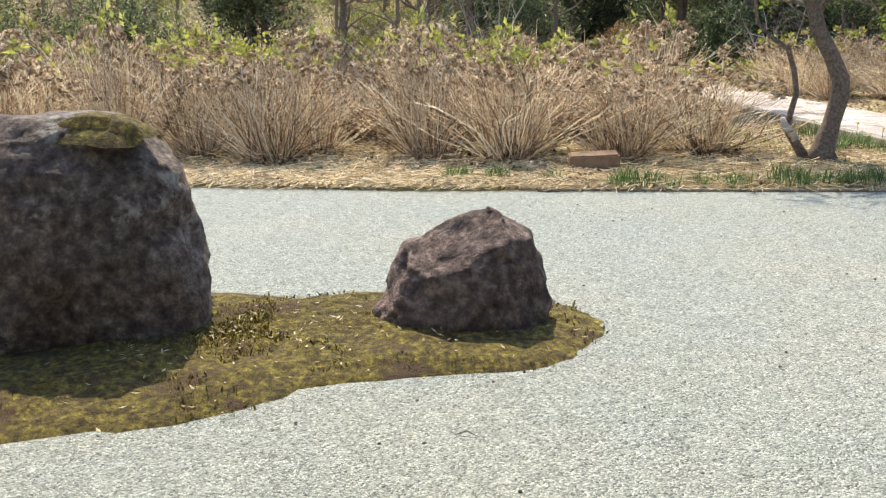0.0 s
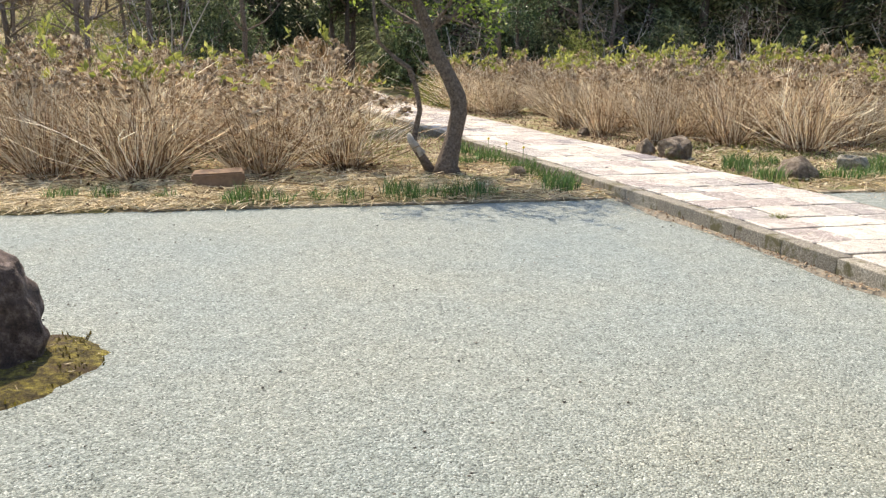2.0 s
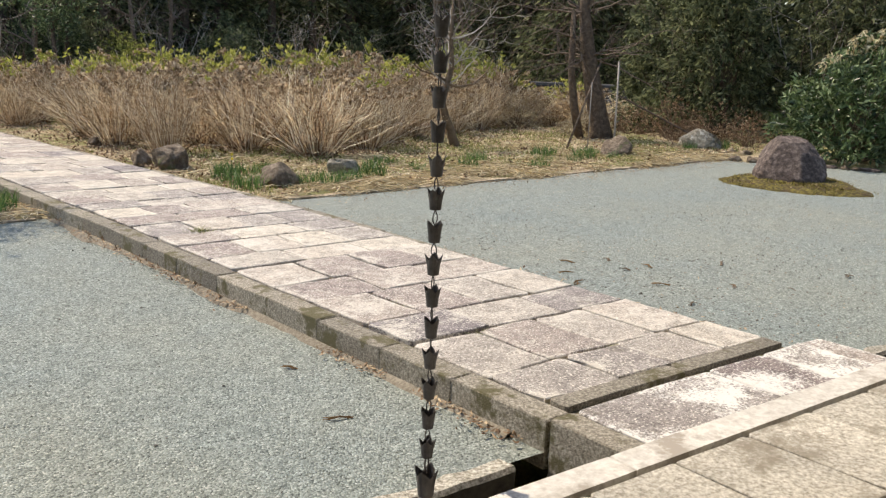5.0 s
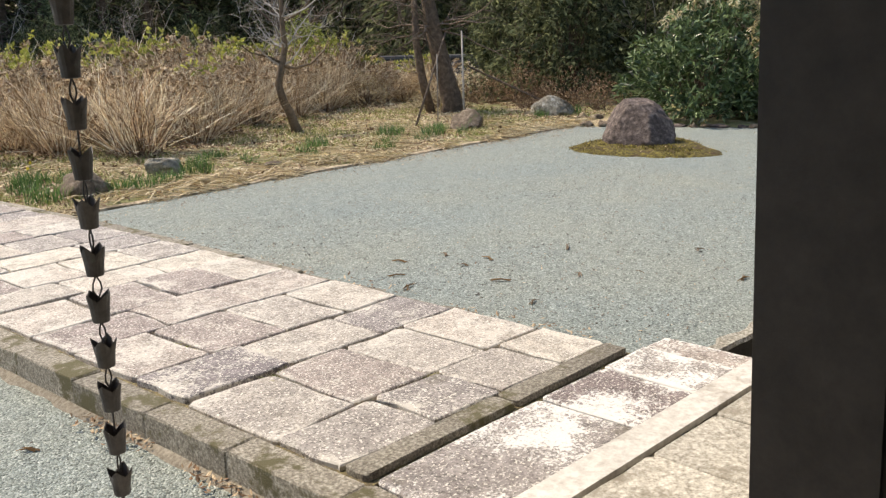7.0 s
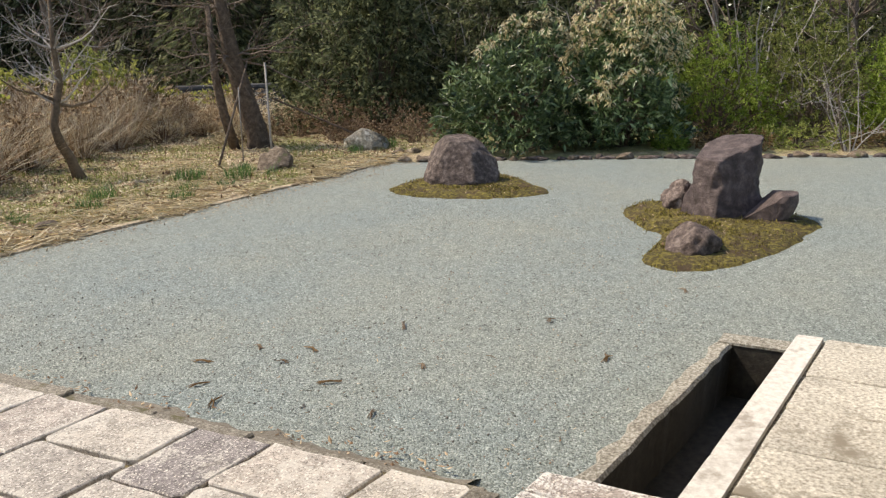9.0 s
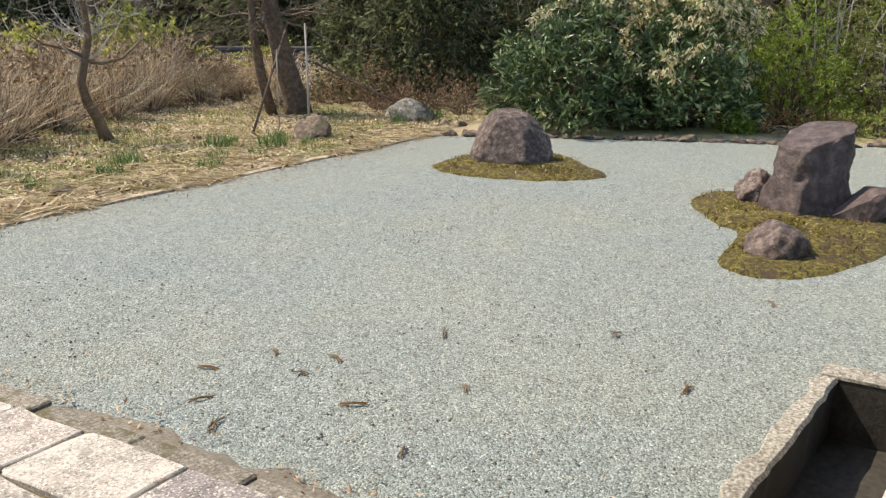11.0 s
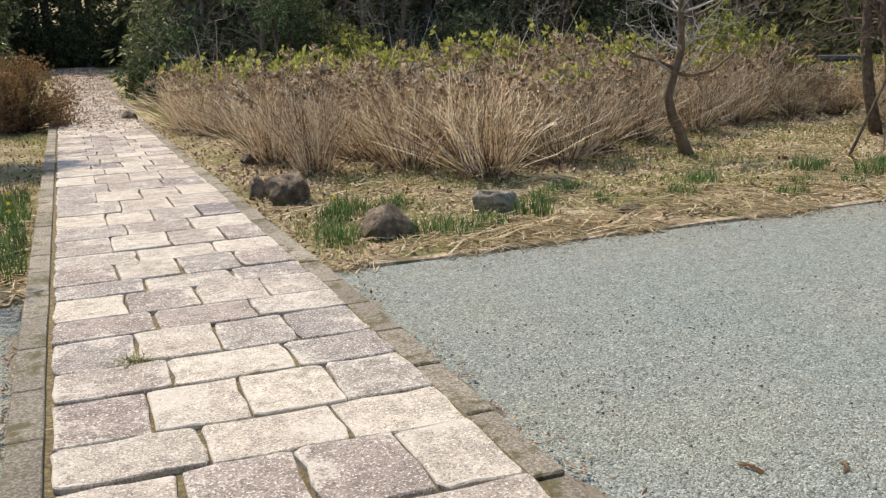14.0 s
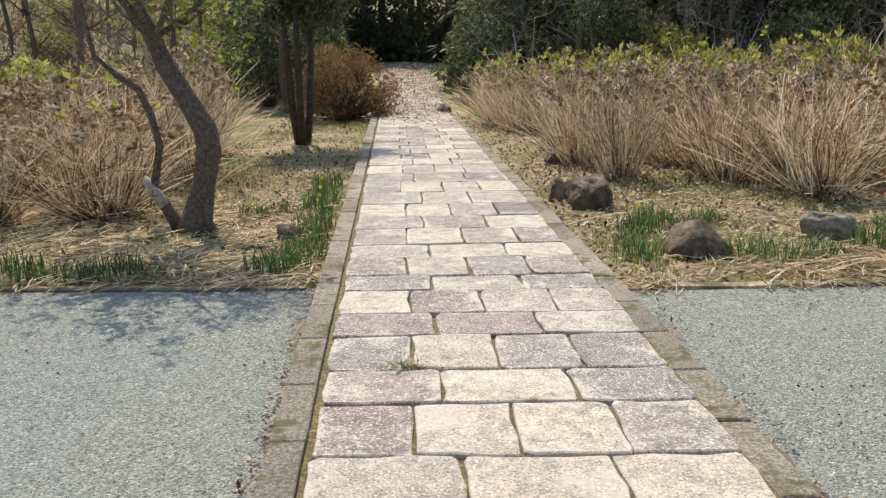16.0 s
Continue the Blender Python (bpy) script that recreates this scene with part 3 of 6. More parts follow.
def stone(name, label, at, size, seed, material, rough=0.22, cuts=(), turn=0, level=4, taper=0.0, ridge=0.0, group=""):
    me = boulder(size, seed, rough, cuts, level, taper, ridge)
    me.materials.append(material)
    ob = new(name, me)
    ob.matrix_world = pose(at[0], at[1], at[2], 0, 0, turn)
    return tagged(ob, label, "rock", group)


def ring_rock(name, label, at, rings, seed, material, rough=0.06, turn=0, square=2.6, sides=64, layers=44, cuts=()):
    """A standing stone through rings of (height, centre x, centre y, radius x, radius y, tilt): squarish plan, chipped faces, cut by planes (point, normal)."""
    g = Geo()
    off = Vector((seed * 3.7, seed * 1.9, 0))
    for j in range(layers + 1):
        u = j / layers * (len(rings) - 1)
        i = min(int(u), len(rings) - 2)
        w = u - i
        w = w * w * (3 - 2 * w) * 0.4 + w * 0.6
        z, cx, cy, rx, ry, tilt = (a + (b - a) * w for a, b in zip(rings[i], rings[i + 1]))
        for k in range(sides):
            a = 2 * math.pi * k / sides
            c, s_ = math.cos(a), math.sin(a)
            e = (abs(c) ** square + abs(s_) ** square) ** (-1 / square)
            p = Vector((c * e, s_ * e, 0))
            q = Vector((p.x * rx * 2, p.y * ry * 2, z * 2)) + off
            cell = noise.voronoi(q * 1.4)[0]
            d = rough * (1.1 * noise.noise(q * 1.1) + 0.7 * noise.noise(q * 2.7) + 0.4 * noise.noise(q * 6) + 0.25 * noise.noise(q * 14) + 0.9 * (cell[1] - cell[0] - 0.3))
            x, y = cx + p.x * (rx + d), cy + p.y * (ry + d)
            v = Vector((x, y, z + tilt * p.y * ry + rough * 0.5 * noise.noise(q * 3 + Vector((9, 9, 9))) * min(1, z * 4)))
            for at_, nrm in cuts:
                nv = Vector(nrm).normalized()
                over = (v - Vector(at_)).dot(nv) - rough * 0.25 * noise.noise(q * 5)
                if over > 0:
                    v -= nv * over * 0.96
            g.v.append(v)
    for j in range(layers):
        for k in range(sides):
            g.f.append((j * sides + k, j * sides + (k + 1) % sides, (j + 1) * sides + (k + 1) % sides, (j + 1) * sides + k))
    g.f.append(tuple(range(layers * sides, (layers + 1) * sides)))
    return solo(name, g, material, label, "rock", smooth=True, at=at, turn=turn)


def moss_island(ring, label, seed):
    """A low moss cushion inside a smoothed ring of plan points."""
    g = Geo()
    n = len(ring)
    cx, cy = sum(p[0] for p in ring) / n, sum(p[1] for p in ring) / n
    m, rings = 96, 22
    edge = []
    for k in range(m):
        u = k * n / m
        i, w = int(u), u - int(u)
        p0, p1, p2, p3 = (ring[(i + d) % n] for d in (-1, 0, 1, 2))
        pt = [0.5 * (2 * p1[c] + (p2[c] - p0[c]) * w + (2 * p0[c] - 5 * p1[c] + 4 * p2[c] - p3[c]) * w * w + (3 * p1[c] - p0[c] - 3 * p2[c] + p3[c]) * w ** 3) for c in (0, 1)]
        wob = 0.05 * noise.noise(Vector((pt[0] * 5, pt[1] * 5, seed))) + 0.03 * noise.noise(Vector((pt[0] * 17, pt[1] * 17, seed)))
        l = math.hypot(pt[0] - cx, pt[1] - cy)
        edge.append((pt[0] + (pt[0] - cx) / l * wob, pt[1] + (pt[1] - cy) / l * wob))
    for j in range(rings + 1):
        s = 1 - j / rings
        for ex, ey in edge:
            x, y = cx + (ex - cx) * s, cy + (ey - cy) * s
            h = 0.075 * (1 - s ** 4) ** 0.6
            h += (0.03 * noise.noise(Vector((x * 3, y * 3, seed))) + 0.022 * noise.noise(Vector((x * 11, y * 11, seed))) + 0.012 * noise.noise(Vector((x * 30, y * 30, seed)))) * min(1, (1 - s) * 6)
            g.v.append((x, y, h - 0.012))
    for j in range(rings):
        for k in range(m):
            g.f.append((j * m + k, j * m + (k + 1) % m, (j + 1) * m + (k + 1) % m, (j + 1) * m + k))
    return solo("moss_island", g, MOSS, label, "moss", smooth=True, group="moss islands")


def make_islands():
    moss_island([(-4.4, 3.3), (-3.2, 2.75), (-1.84, 3.22), (-1.06, 3.44), (-0.52, 3.83), (0.44, 3.98), (0.80, 4.30), (0.93, 4.62), (0.84, 4.9), (0.5, 5.1), (-0.4, 5.25), (-0.85, 5.15), (-1.48, 5.3), (-3.2, 5.7), (-4.6, 5.0)],
                "yellow-green and brown moss island in the gravel", 1.0)
    moss_island([(14.68, 6.85), (14.19, 6.3), (14.27, 5.6), (14.54, 5.03), (15.03, 4.72), (15.6, 5.2), (16.2, 5.9), (15.9, 6.7)],
                "small olive moss island in the gravel", 2.0)
    moss_island([(14.34, 3.6), (13.6, 3.25), (13.1, 2.85), (12.15, 2.75), (11.93, 2.28), (12.79, 1.78), (13.82, 1.6), (14.5, 1.6), (15.1, 2.4), (15.0, 3.4)],
                "brownish moss island in the gravel", 3.0)
    big = ring_rock("boulder", "tall dark lichen-spotted boulder with a moss cap", (-2.165, 4.66, -0.05),
                    [(0, 0, 0, 0.84, 0.52, 0), (0.46, 0, 0, 0.82, 0.50, 0), (0.82, 0.01, 0.02, 0.78, 0.46, 0), (1.0, 0.02, 0.03, 0.66, 0.40, 0), (1.15, 0.04, 0.04, 0.48, 0.30, 0), (1.25, 0.08, 0.05, 0.30, 0.18, 0), (1.27, 0.08, 0.05, 0.05, 0.04, 0)], 3, ROCK_DARK, 0.055, square=2.4)
    cap = Geo()
    rng = random.Random(2)
    for j in range(12):
        for k in range(28):
            a, s = 2 * math.pi * k / 28, 1 - j / 12
            w = 1 + 0.25 * noise.noise(Vector((math.cos(a) * 1.5, math.sin(a) * 1.5, 3)))
            x, y = 0.29 * s * w * math.cos(a), 0.20 * s * w * math.sin(a)
            cap.v.append((x, y, 0.085 * (1 - s ** 3) + 0.022 * noise.noise(Vector((x * 14, y * 14, 1))) - 0.05 - 0.12 * max(0, x) - 0.05 * (y < -0.1)))
    for j in range(11):
        for k in range(28):
            cap.f.append((j * 28 + k, j * 28 + (k + 1) % 28, (j + 1) * 28 + (k + 1) % 28, (j + 1) * 28 + k))
    cap.f.append(tuple(range(11 * 28, 12 * 28)))
    c = part("moss_cap", cap, MOSS, big, "clump of green-brown moss", smooth=True)
    c.location = (0.36, -0.10, 1.235)
    ring_rock("boulder", "low rugged reddish-brown boulder on moss", (0.09, 4.68, -0.04),
              [(0, 0, 0, 0.50, 0.33, 0), (0.15, 0.01, 0, 0.49, 0.31, 0), (0.34, 0.02, 0.02, 0.44, 0.27, 0), (0.50, 0.03, 0.05, 0.35, 0.22, 0), (0.62, 0.08, 0.06, 0.20, 0.15, 0), (0.69, 0.14, 0.06, 0.10, 0.09, 0), (0.70, 0.15, 0.06, 0.03, 0.03, 0)], 11, ROCK_BROWN, 0.075, square=2.6, sides=88, layers=60,
              cuts=[((0.05, -0.17, 0.47), (-0.25, -0.62, 0.75)), ((-0.40, 0, 0.38), (-0.80, -0.1, 0.5)), ((0.41, 0.0, 0.45), (0.93, -0.1, 0.30)), ((-0.1, -0.25, 0.25), (-0.15, -0.95, 0.25)), ((0.28, -0.2, 0.25), (0.6, -0.75, 0.2))])
    ring_rock("boulder", "rounded grey-brown boulder on a moss island", (15.2, 6.05, -0.04),
              [(0, 0, 0, 0.46, 0.48, 0), (0.2, 0, 0, 0.46, 0.49, 0), (0.42, 0.02, 0.03, 0.40, 0.41, 0), (0.60, 0.03, 0.06, 0.27, 0.27, 0), (0.70, 0.03, 0.06, 0.16, 0.16, 0), (0.75, 0.03, 0.06, 0.03, 0.03, 0)], 21, ROCK_GREY, 0.04, square=2.2, sides=80, layers=54,
              cuts=[((-0.25, 0.22, 0.45), (-0.62, 0.55, 0.55)), ((-0.30, -0.1, 0.40), (-0.85, -0.25, 0.42)), ((0.0, 0.05, 0.66), (-0.10, -0.12, 0.98)), ((-0.1, -0.36, 0.35), (-0.3, -0.85, 0.40))])
    ring_rock("boulder", "dark flat-topped upright stone with a flared foot", (14.25, 2.58, -0.04),
              [(0, 0, 0.0, 0.46, 0.49, 0), (0.08, 0, 0.0, 0.43, 0.47, 0), (0.22, 0.02, -0.03, 0.36, 0.39, 0), (0.40, 0.02, -0.08, 0.31, 0.32, 0), (0.62, 0.02, -0.09, 0.31, 0.31, 0), (0.95, 0.02, -0.09, 0.31, 0.30, 0), (0.96, 0.02, -0.07, 0.04, 0.04, 0)], 31, ROCK_TALL, 0.040, square=3.2, turn=0, sides=88, layers=64,
              cuts=[((-0.25, 0.05, 0.66), (-0.30, 0.14, 0.94)), ((-0.30, -0.05, 0.5), (-0.82, 0.55, 0.08)), ((-0.27, -0.13, 0.4), (-0.72, -0.68, 0.12)), ((0.0, 0.21, 0.6), (0.0, 0.97, 0.26))])
    ring_rock("boulder", "slanted dark slab stone leaning at the foot of the upright stone", (14.22, 2.07, -0.03),
              [(0, 0, 0.10, 0.24, 0.24, 0), (0.12, 0, 0.0, 0.24, 0.23, 0), (0.24, 0, -0.10, 0.22, 0.18, 0), (0.34, 0, -0.16, 0.20, 0.14, 0), (0.36, 0, -0.17, 0.03, 0.03, 0)], 37, ROCK_TALL, 0.03, square=3.2, sides=56, layers=36,
              cuts=[((-0.05, -0.02, 0.27), (-0.25, 0.55, 0.8)), ((-0.2, 0, 0.1), (-0.9, 0.1, -0.1))])
    stone("boulder", "small knobbly grey stone on moss", (14.45, 3.02, -0.02), (0.15, 0.15, 0.23), 41, ROCK_GREY, 0.38, [((-0.5, 0.3, 0.8), 0.7)], level=4, ridge=0.25)
    stone("boulder", "low pointed grey-brown stone in moss", (12.66, 2.43, -0.03), (0.26, 0.24, 0.19), 43, ROCK_GREY, 0.25, [((-0.6, 0.6, 0.8), 0.7)], level=4)


make_islands()


def make_bed_rocks():
    rows = [(8.22, 11.25, 0.30, 0.26, 0.26, 51, "dark rough rock at the foot of the dry shrubs"), (7.92, 11.6, 0.16, 0.14, 0.17, 52, "small dark rock at the foot of the dry shrubs"),
            (8.58, 9.05, 0.28, 0.20, 0.21, 53, "mossy dark rock among grass tufts"), (9.95, 9.65, 0.26, 0.19, 0.18, 54, "flat pale weathered rock in dry litter"),
            (11.0, 8.9, 0.17, 0.10, 0.08, 55, "small brown rock beside the edging"), (15.5, 9.4, 0.40, 0.32, 0.22, 56, "dark rugged rock among green leaves"),
            (18.2, 9.5, 0.46, 0.40, 0.28, 57, "pale lichen-covered rock near the edging corner"), (5.25, 10.0, 0.15, 0.13, 0.11, 58, "small dark rock beside the paved path"),
            (5.0, 9.6, 0.22, 0.14, 0.06, 59, "flat brown rock beside the paved path"), (8.3, 14.6, 0.17, 0.14, 0.15, 61, "small rock at the shrub edge"), (6.95, 23.5, 0.25, 0.2, 0.2, 62, "small rock beside the far path")]
    for x, y, a, b, c, s, label in rows:
        stone("rock", label, (x, y, land(x, y) - 0.02), (a, b, c), s, ROCK_PALE if s in (54, 57) else ROCK_BED, 0.46, chips(s), level=4, turn=s * 13, ridge=0.22, group="bed rocks")
    g = bmesh.new()
    bmesh.ops.create_cube(g, size=1, matrix=Matrix.Diagonal((0.56, 0.30, 0.21, 1)))
    bmesh.ops.bevel(g, geom=g.edges[:], offset=0.02, segments=2, affect="EDGES")
    bmesh.ops.subdivide_edges(g, edges=g.edges[:], cuts=3, use_grid_fill=True)
    for v in g.verts:
        v.co += 0.012 * noise.noise_vector(v.co * 9)
    me = bpy.data.meshes.new("block")
    g.to_mesh(me)
    g.free()
    me.materials.append(ROCK_BLOCK)
    ob = new("stone_block", me)
    ob.matrix_world = pose(1.65, 9.82, land(1.65, 9.82) + 0.08, 2, -2, -4)
    tagged(ob, "squared brown stone block lying before dry shrubs", "stone block")


make_bed_rocks()


# ---- edging ----
def make_edging():
    e = thing("garden_edging", "weathered timber edging between gravel and bed", "edging", kind="structure")
    rng = random.Random(9)
    x = 7.78
    while x < 17.6:
        l = rng.uniform(1.5, 2.2)
        g = Geo()
        x1 = min(x + l, 17.65)
        pts = [(x + (x1 - x) * k / 8, right_edge(x) + 0.02 * noise.noise(Vector((x + k, 3, 0))) + rng.uniform(-0.004, 0.004), 0.010 + rng.uniform(-0.006, 0.006)) for k in range(9)]
        for px, py, pz in pts:
            g.v += [(px, py - 0.045, -0.02), (px, py - 0.035, pz - 0.006), (px, py + 0.03, pz + 0.004), (px, py + 0.05, -0.02)]
        g.f += [(4 * k + c, 4 * k + 4 + c, 4 * k + 5 + c, 4 * k + 1 + c) for k in range(8) for c in range(3)] + [(0, 1, 2, 3), (35, 34, 33, 32)]
        part("plank", g, BOARD, e)
        x = x1 + 0.01
    e2 = thing("garden_edging", "thin weathered timber edging half buried in straw", "edging", kind="structure")
    x = 0.9
    while x < 5.6:
        x1 = min(x + rng.uniform(1.2, 1.9), 5.62)
        g = Geo()
        pts = [(x + (x1 - x) * k / 6, left_edge(x + (x1 - x) * k / 6) + rng.uniform(-0.012, 0.012), 0.012 + rng.uniform(-0.006, 0.004)) for k in range(7)]
        for px, py, pz in pts:
            g.v += [(px, py - 0.03, -0.02), (px, py - 0.024, pz - 0.012), (px, py + 0.02, pz - 0.006), (px, py + 0.035, -0.02)]
        g.f += [(4 * k + c, 4 * k + 4 + c, 4 * k + 5 + c, 4 * k + 1 + c) for k in range(6) for c in range(3)] + [(0, 1, 2, 3), (27, 26, 25, 24)]
        part("plank", g, BOARD, e2)
        x = x1 + 0.01
    e3 = thing("stone_edging", "row of small rough edging stones along the shrubbery", "edging", kind="structure")
    y = 8.0
    while y > -4:
        x = 17.85 + (6.0 - y) * 0.44 + rng.uniform(-0.05, 0.05)
        s = rng.uniform(0.07, 0.20)
        me = boulder((s, s * rng.uniform(0.5, 0.8), rng.uniform(0.035, 0.065)), y * 3.3, 0.45, chips(int(y * 100), 7), 3)
        me.materials.append(ROCK_GREY if rng.random() < 0.4 else ROCK_BED)
        o = part("edging_stone", me, ROCK_BED, e3)
        o.location = (x, y, 0.0)
        o.rotation_euler = (0, 0, 2.0 + rng.uniform(-0.4, 0.4))
        y -= s * 1.7
    for i in range(7):
        s = 0.06 + 0.025 * (i % 3)
        stone("rock", "small tan corner stone beside the edging", (17.45 + 0.17 * (i % 4), 8.32 + 0.16 * (i // 3), 0.0), (s * 1.3, s, s * 0.8), 70 + i, BOARD if i % 2 else ROCK_BED, 0.35, chips(70 + i, 7), level=3, group="corner stones")


make_edging()


# ---- dry hydrangea shrubs ----
def hydrangea_parts(seed, height, spread, count, sprouts):
    rng = random.Random(seed)
    stems, fresh, litter = Geo(), Geo(), Geo()
    ends = []
    for i in range(count):
        a, lean = rng.uniform(0, 2 * math.pi), min(1.35, abs(rng.gauss(0, 0.62)))
        h = height * rng.uniform(0.55, 1.03) * (1 - 0.30 * lean)
        b = 0.24 * math.sqrt(rng.random())
        p = Vector((b * math.cos(a + 0.5), b * math.sin(a + 0.5), -0.02))
        out = lean * spread
        e = p + Vector((out * math.cos(a), out * math.sin(a), h))
        m = p.lerp(e, 0.5) + Vector((rng.uniform(-0.16, 0.16), rng.uniform(-0.16, 0.16), rng.uniform(-0.04, 0.14)))
        r = rng.choice((0.0022, 0.0026, 0.003, 0.0034, 0.004, 0.0052))
        stems.tube([p, p.lerp(m, 0.55) + unit(rng) * 0.025, m, m.lerp(e, 0.55) + unit(rng) * 0.03, e], [r * 1.25, r * 1.1, r, r * 0.85, r * 0.6], 3)
        for _ in range(rng.choice((1, 1, 2, 2, 3, 3))):
            w = rng.uniform(0.45, 0.95)
            q = p.lerp(m, w * 2) if w < 0.5 else m.lerp(e, w * 2 - 1)
            t = q + (e - p) * rng.uniform(0.12, 0.28) + Vector((rng.uniform(-0.22, 0.22), rng.uniform(-0.22, 0.22), rng.uniform(-0.05, 0.08)))
            stems.tube([q, t], [r * 0.75, r * 0.4], 3)
            if rng.random() < 0.35:
                ends.append((t, t.z))
        ends.append((e, h))
    for _ in range(75):
        a, l = rng.uniform(0, 6.28), rng.uniform(0.1, 0.75)
        q = Vector((l * math.cos(a), l * math.sin(a), rng.uniform(0.05, 0.85)))
        stems.tube([q, q + Vector((rng.uniform(-0.5, 0.5), rng.uniform(-0.5, 0.5), rng.uniform(-0.04, 0.25)))], [0.0035, 0.002], 3)
    ends.sort(key=lambda t: -t[0].z)
    for e, h in ends[: sprouts * 3]:
        if rng.random() < 0.55:
            continue
        for _ in range(rng.randint(4, 9)):
            d = (unit(rng) + Vector((0, 0, 0.6))).normalized()
            s = d.cross(unit(rng)).normalized()
            fresh.leaf(e + Vector((rng.uniform(-0.05, 0.05), rng.uniform(-0.05, 0.05), rng.uniform(-0.06, 0.03))), d, s, rng.uniform(0.06, 0.13), rng.uniform(0.04, 0.075))
    for _ in range(330):
        a, l = rng.uniform(0, 6.28), abs(rng.gauss(0, 0.30))
        d = Vector((rng.uniform(-1, 1), rng.uniform(-1, 1), rng.uniform(-0.1, 0.5))).normalized()
        s = d.cross(Vector((0, 0, 1))).normalized()
        litter.leaf((l * math.cos(a), l * math.sin(a), rng.uniform(0.0, max(0.03, 0.20 - 0.4 * l))), d, s, rng.uniform(0.05, 0.11), rng.uniform(0.03, 0.07))
    return stems, fresh, litter, [e for e, h in ends]


def head_mesh(seed):
    """A dried flower ball of curled bracts."""
    rng, g = random.Random(seed), Geo()
    size = 0.062
    for _ in range(34):
        d = unit(rng)
        d.z = abs(d.z) * 0.9 - 0.2
        g.leaf(d * size * 0.5, (d * 0.5 + unit(rng)).normalized(), d.cross(unit(rng)).normalized(), size * 0.8, size * 0.65)
    return g.mesh("flower_head", HEAD)


def make_shrubs():
    kinds = []
    balls = [head_mesh(k) for k in range(3)]
    for seed, hgt, spr, n, heads, spro in ((1, 1.26, 0.84, 215, 26, 3), (2, 1.20, 0.95, 220, 26, 5), (3, 1.30, 0.80, 205, 30, 2), (4, 1.26, 0.98, 220, 26, 11), (5, 1.16, 0.90, 205, 27, 4)):
        s = thing("hydrangea_shrub", "leafless tan hydrangea shrub with dry brown flower heads", "shrub", "hydrangea bed", at=(0, 0, -40))
        a, c, d, ends = hydrangea_parts(seed, hgt, spr, n, spro)
        part("stem_tangle", a, STEM, s, kind="stuff")
        part("fresh_leaves", c, SPROUT, s, "yellow-green new leaves", kind="stuff")
        part("dead_leaves", d, BROWNLEAF, s, "dead leaves caught at the stem base", kind="stuff")
        rng = random.Random(seed + 50)
        for e in rng.sample(ends[:150], heads):
            h = part("flower_head", balls[rng.randint(0, 2)], HEAD, s)
            h.location = e
            h.rotation_euler = (rng.uniform(-0.5, 0.5), rng.uniform(-0.5, 0.5), rng.uniform(0, 6))
            k = rng.uniform(0.9, 1.7)
            h.scale = (k, k, k * 0.7)
        kinds.append(s)
    rng = random.Random(77)
    spots = [(-3.3, 11.4), (-1.75, 11.6), (-0.3, 11.0), (0.75, 10.75), (2.15, 10.75), (3.2, 11.1), (8.9, 13.1), (10.1, 12.8), (10.75, 11.7), (12.1, 12.2), (12.9, 12.9), (14.2, 13.6), (15.6, 14.0), (8.6, 14.5), (2.7, 12.9), (3.3, 14.1), (16.9, 14.6), (17.8, 15.4), (17.2, 15.7), (18.6, 15.9), (18.9, 15.4), (19.4, 15.5), (19.9, 15.1), (20.6, 14.8), (20.4, 15.6)]
    y = 11.0
    while y < 25:
        x = -13 + rng.uniform(0, 1)
        while x < 19:
            px, py = x + rng.uniform(-0.25, 0.25), y + rng.uniform(-0.3, 0.3)
            right_lim = 3.5 if py < 17 else 3.0
            left_ok = px < right_lim and py < (18.5 if px > -2.4 else 16.5)
            near = 8.9 if py < 14 else 8.1 - 0.03 * (py - 14)
            front = 11.9 if px < 11.5 else 12.0 + (px - 11.5) * 0.42
            right_ok = px > near and py > front and px < 18.6 and py < 23 - max(0, px - 12) * 0.7
            if (left_ok or right_ok) and all((px - a) ** 2 + (py - b) ** 2 > 0.8 for a, b in spots):
                spots.append((px, py))
            x += 1.12
        y += 1.05
    for i, (x, y) in enumerate(spots):
        k = kinds[i if i < 5 else rng.choice((1, 3, 3, 1, 0)) if y > 14.6 else rng.choice((0, 2, 4, 4, 2, 1))]
        w, h = rng.uniform(0.82, 1.22), rng.uniform(0.94, 1.22)
        h *= 0.72 if x > 19.2 else 1.0
        m = pose(x, y, land(x, y) + 0.01, 0, 0, rng.uniform(0, 360)) @ Matrix.Diagonal((w, w, h, 1))
        if i < 5:
            k.matrix_world = m
        else:
            copy_thing(k, m)
    return spots


SHRUBS = make_shrubs()


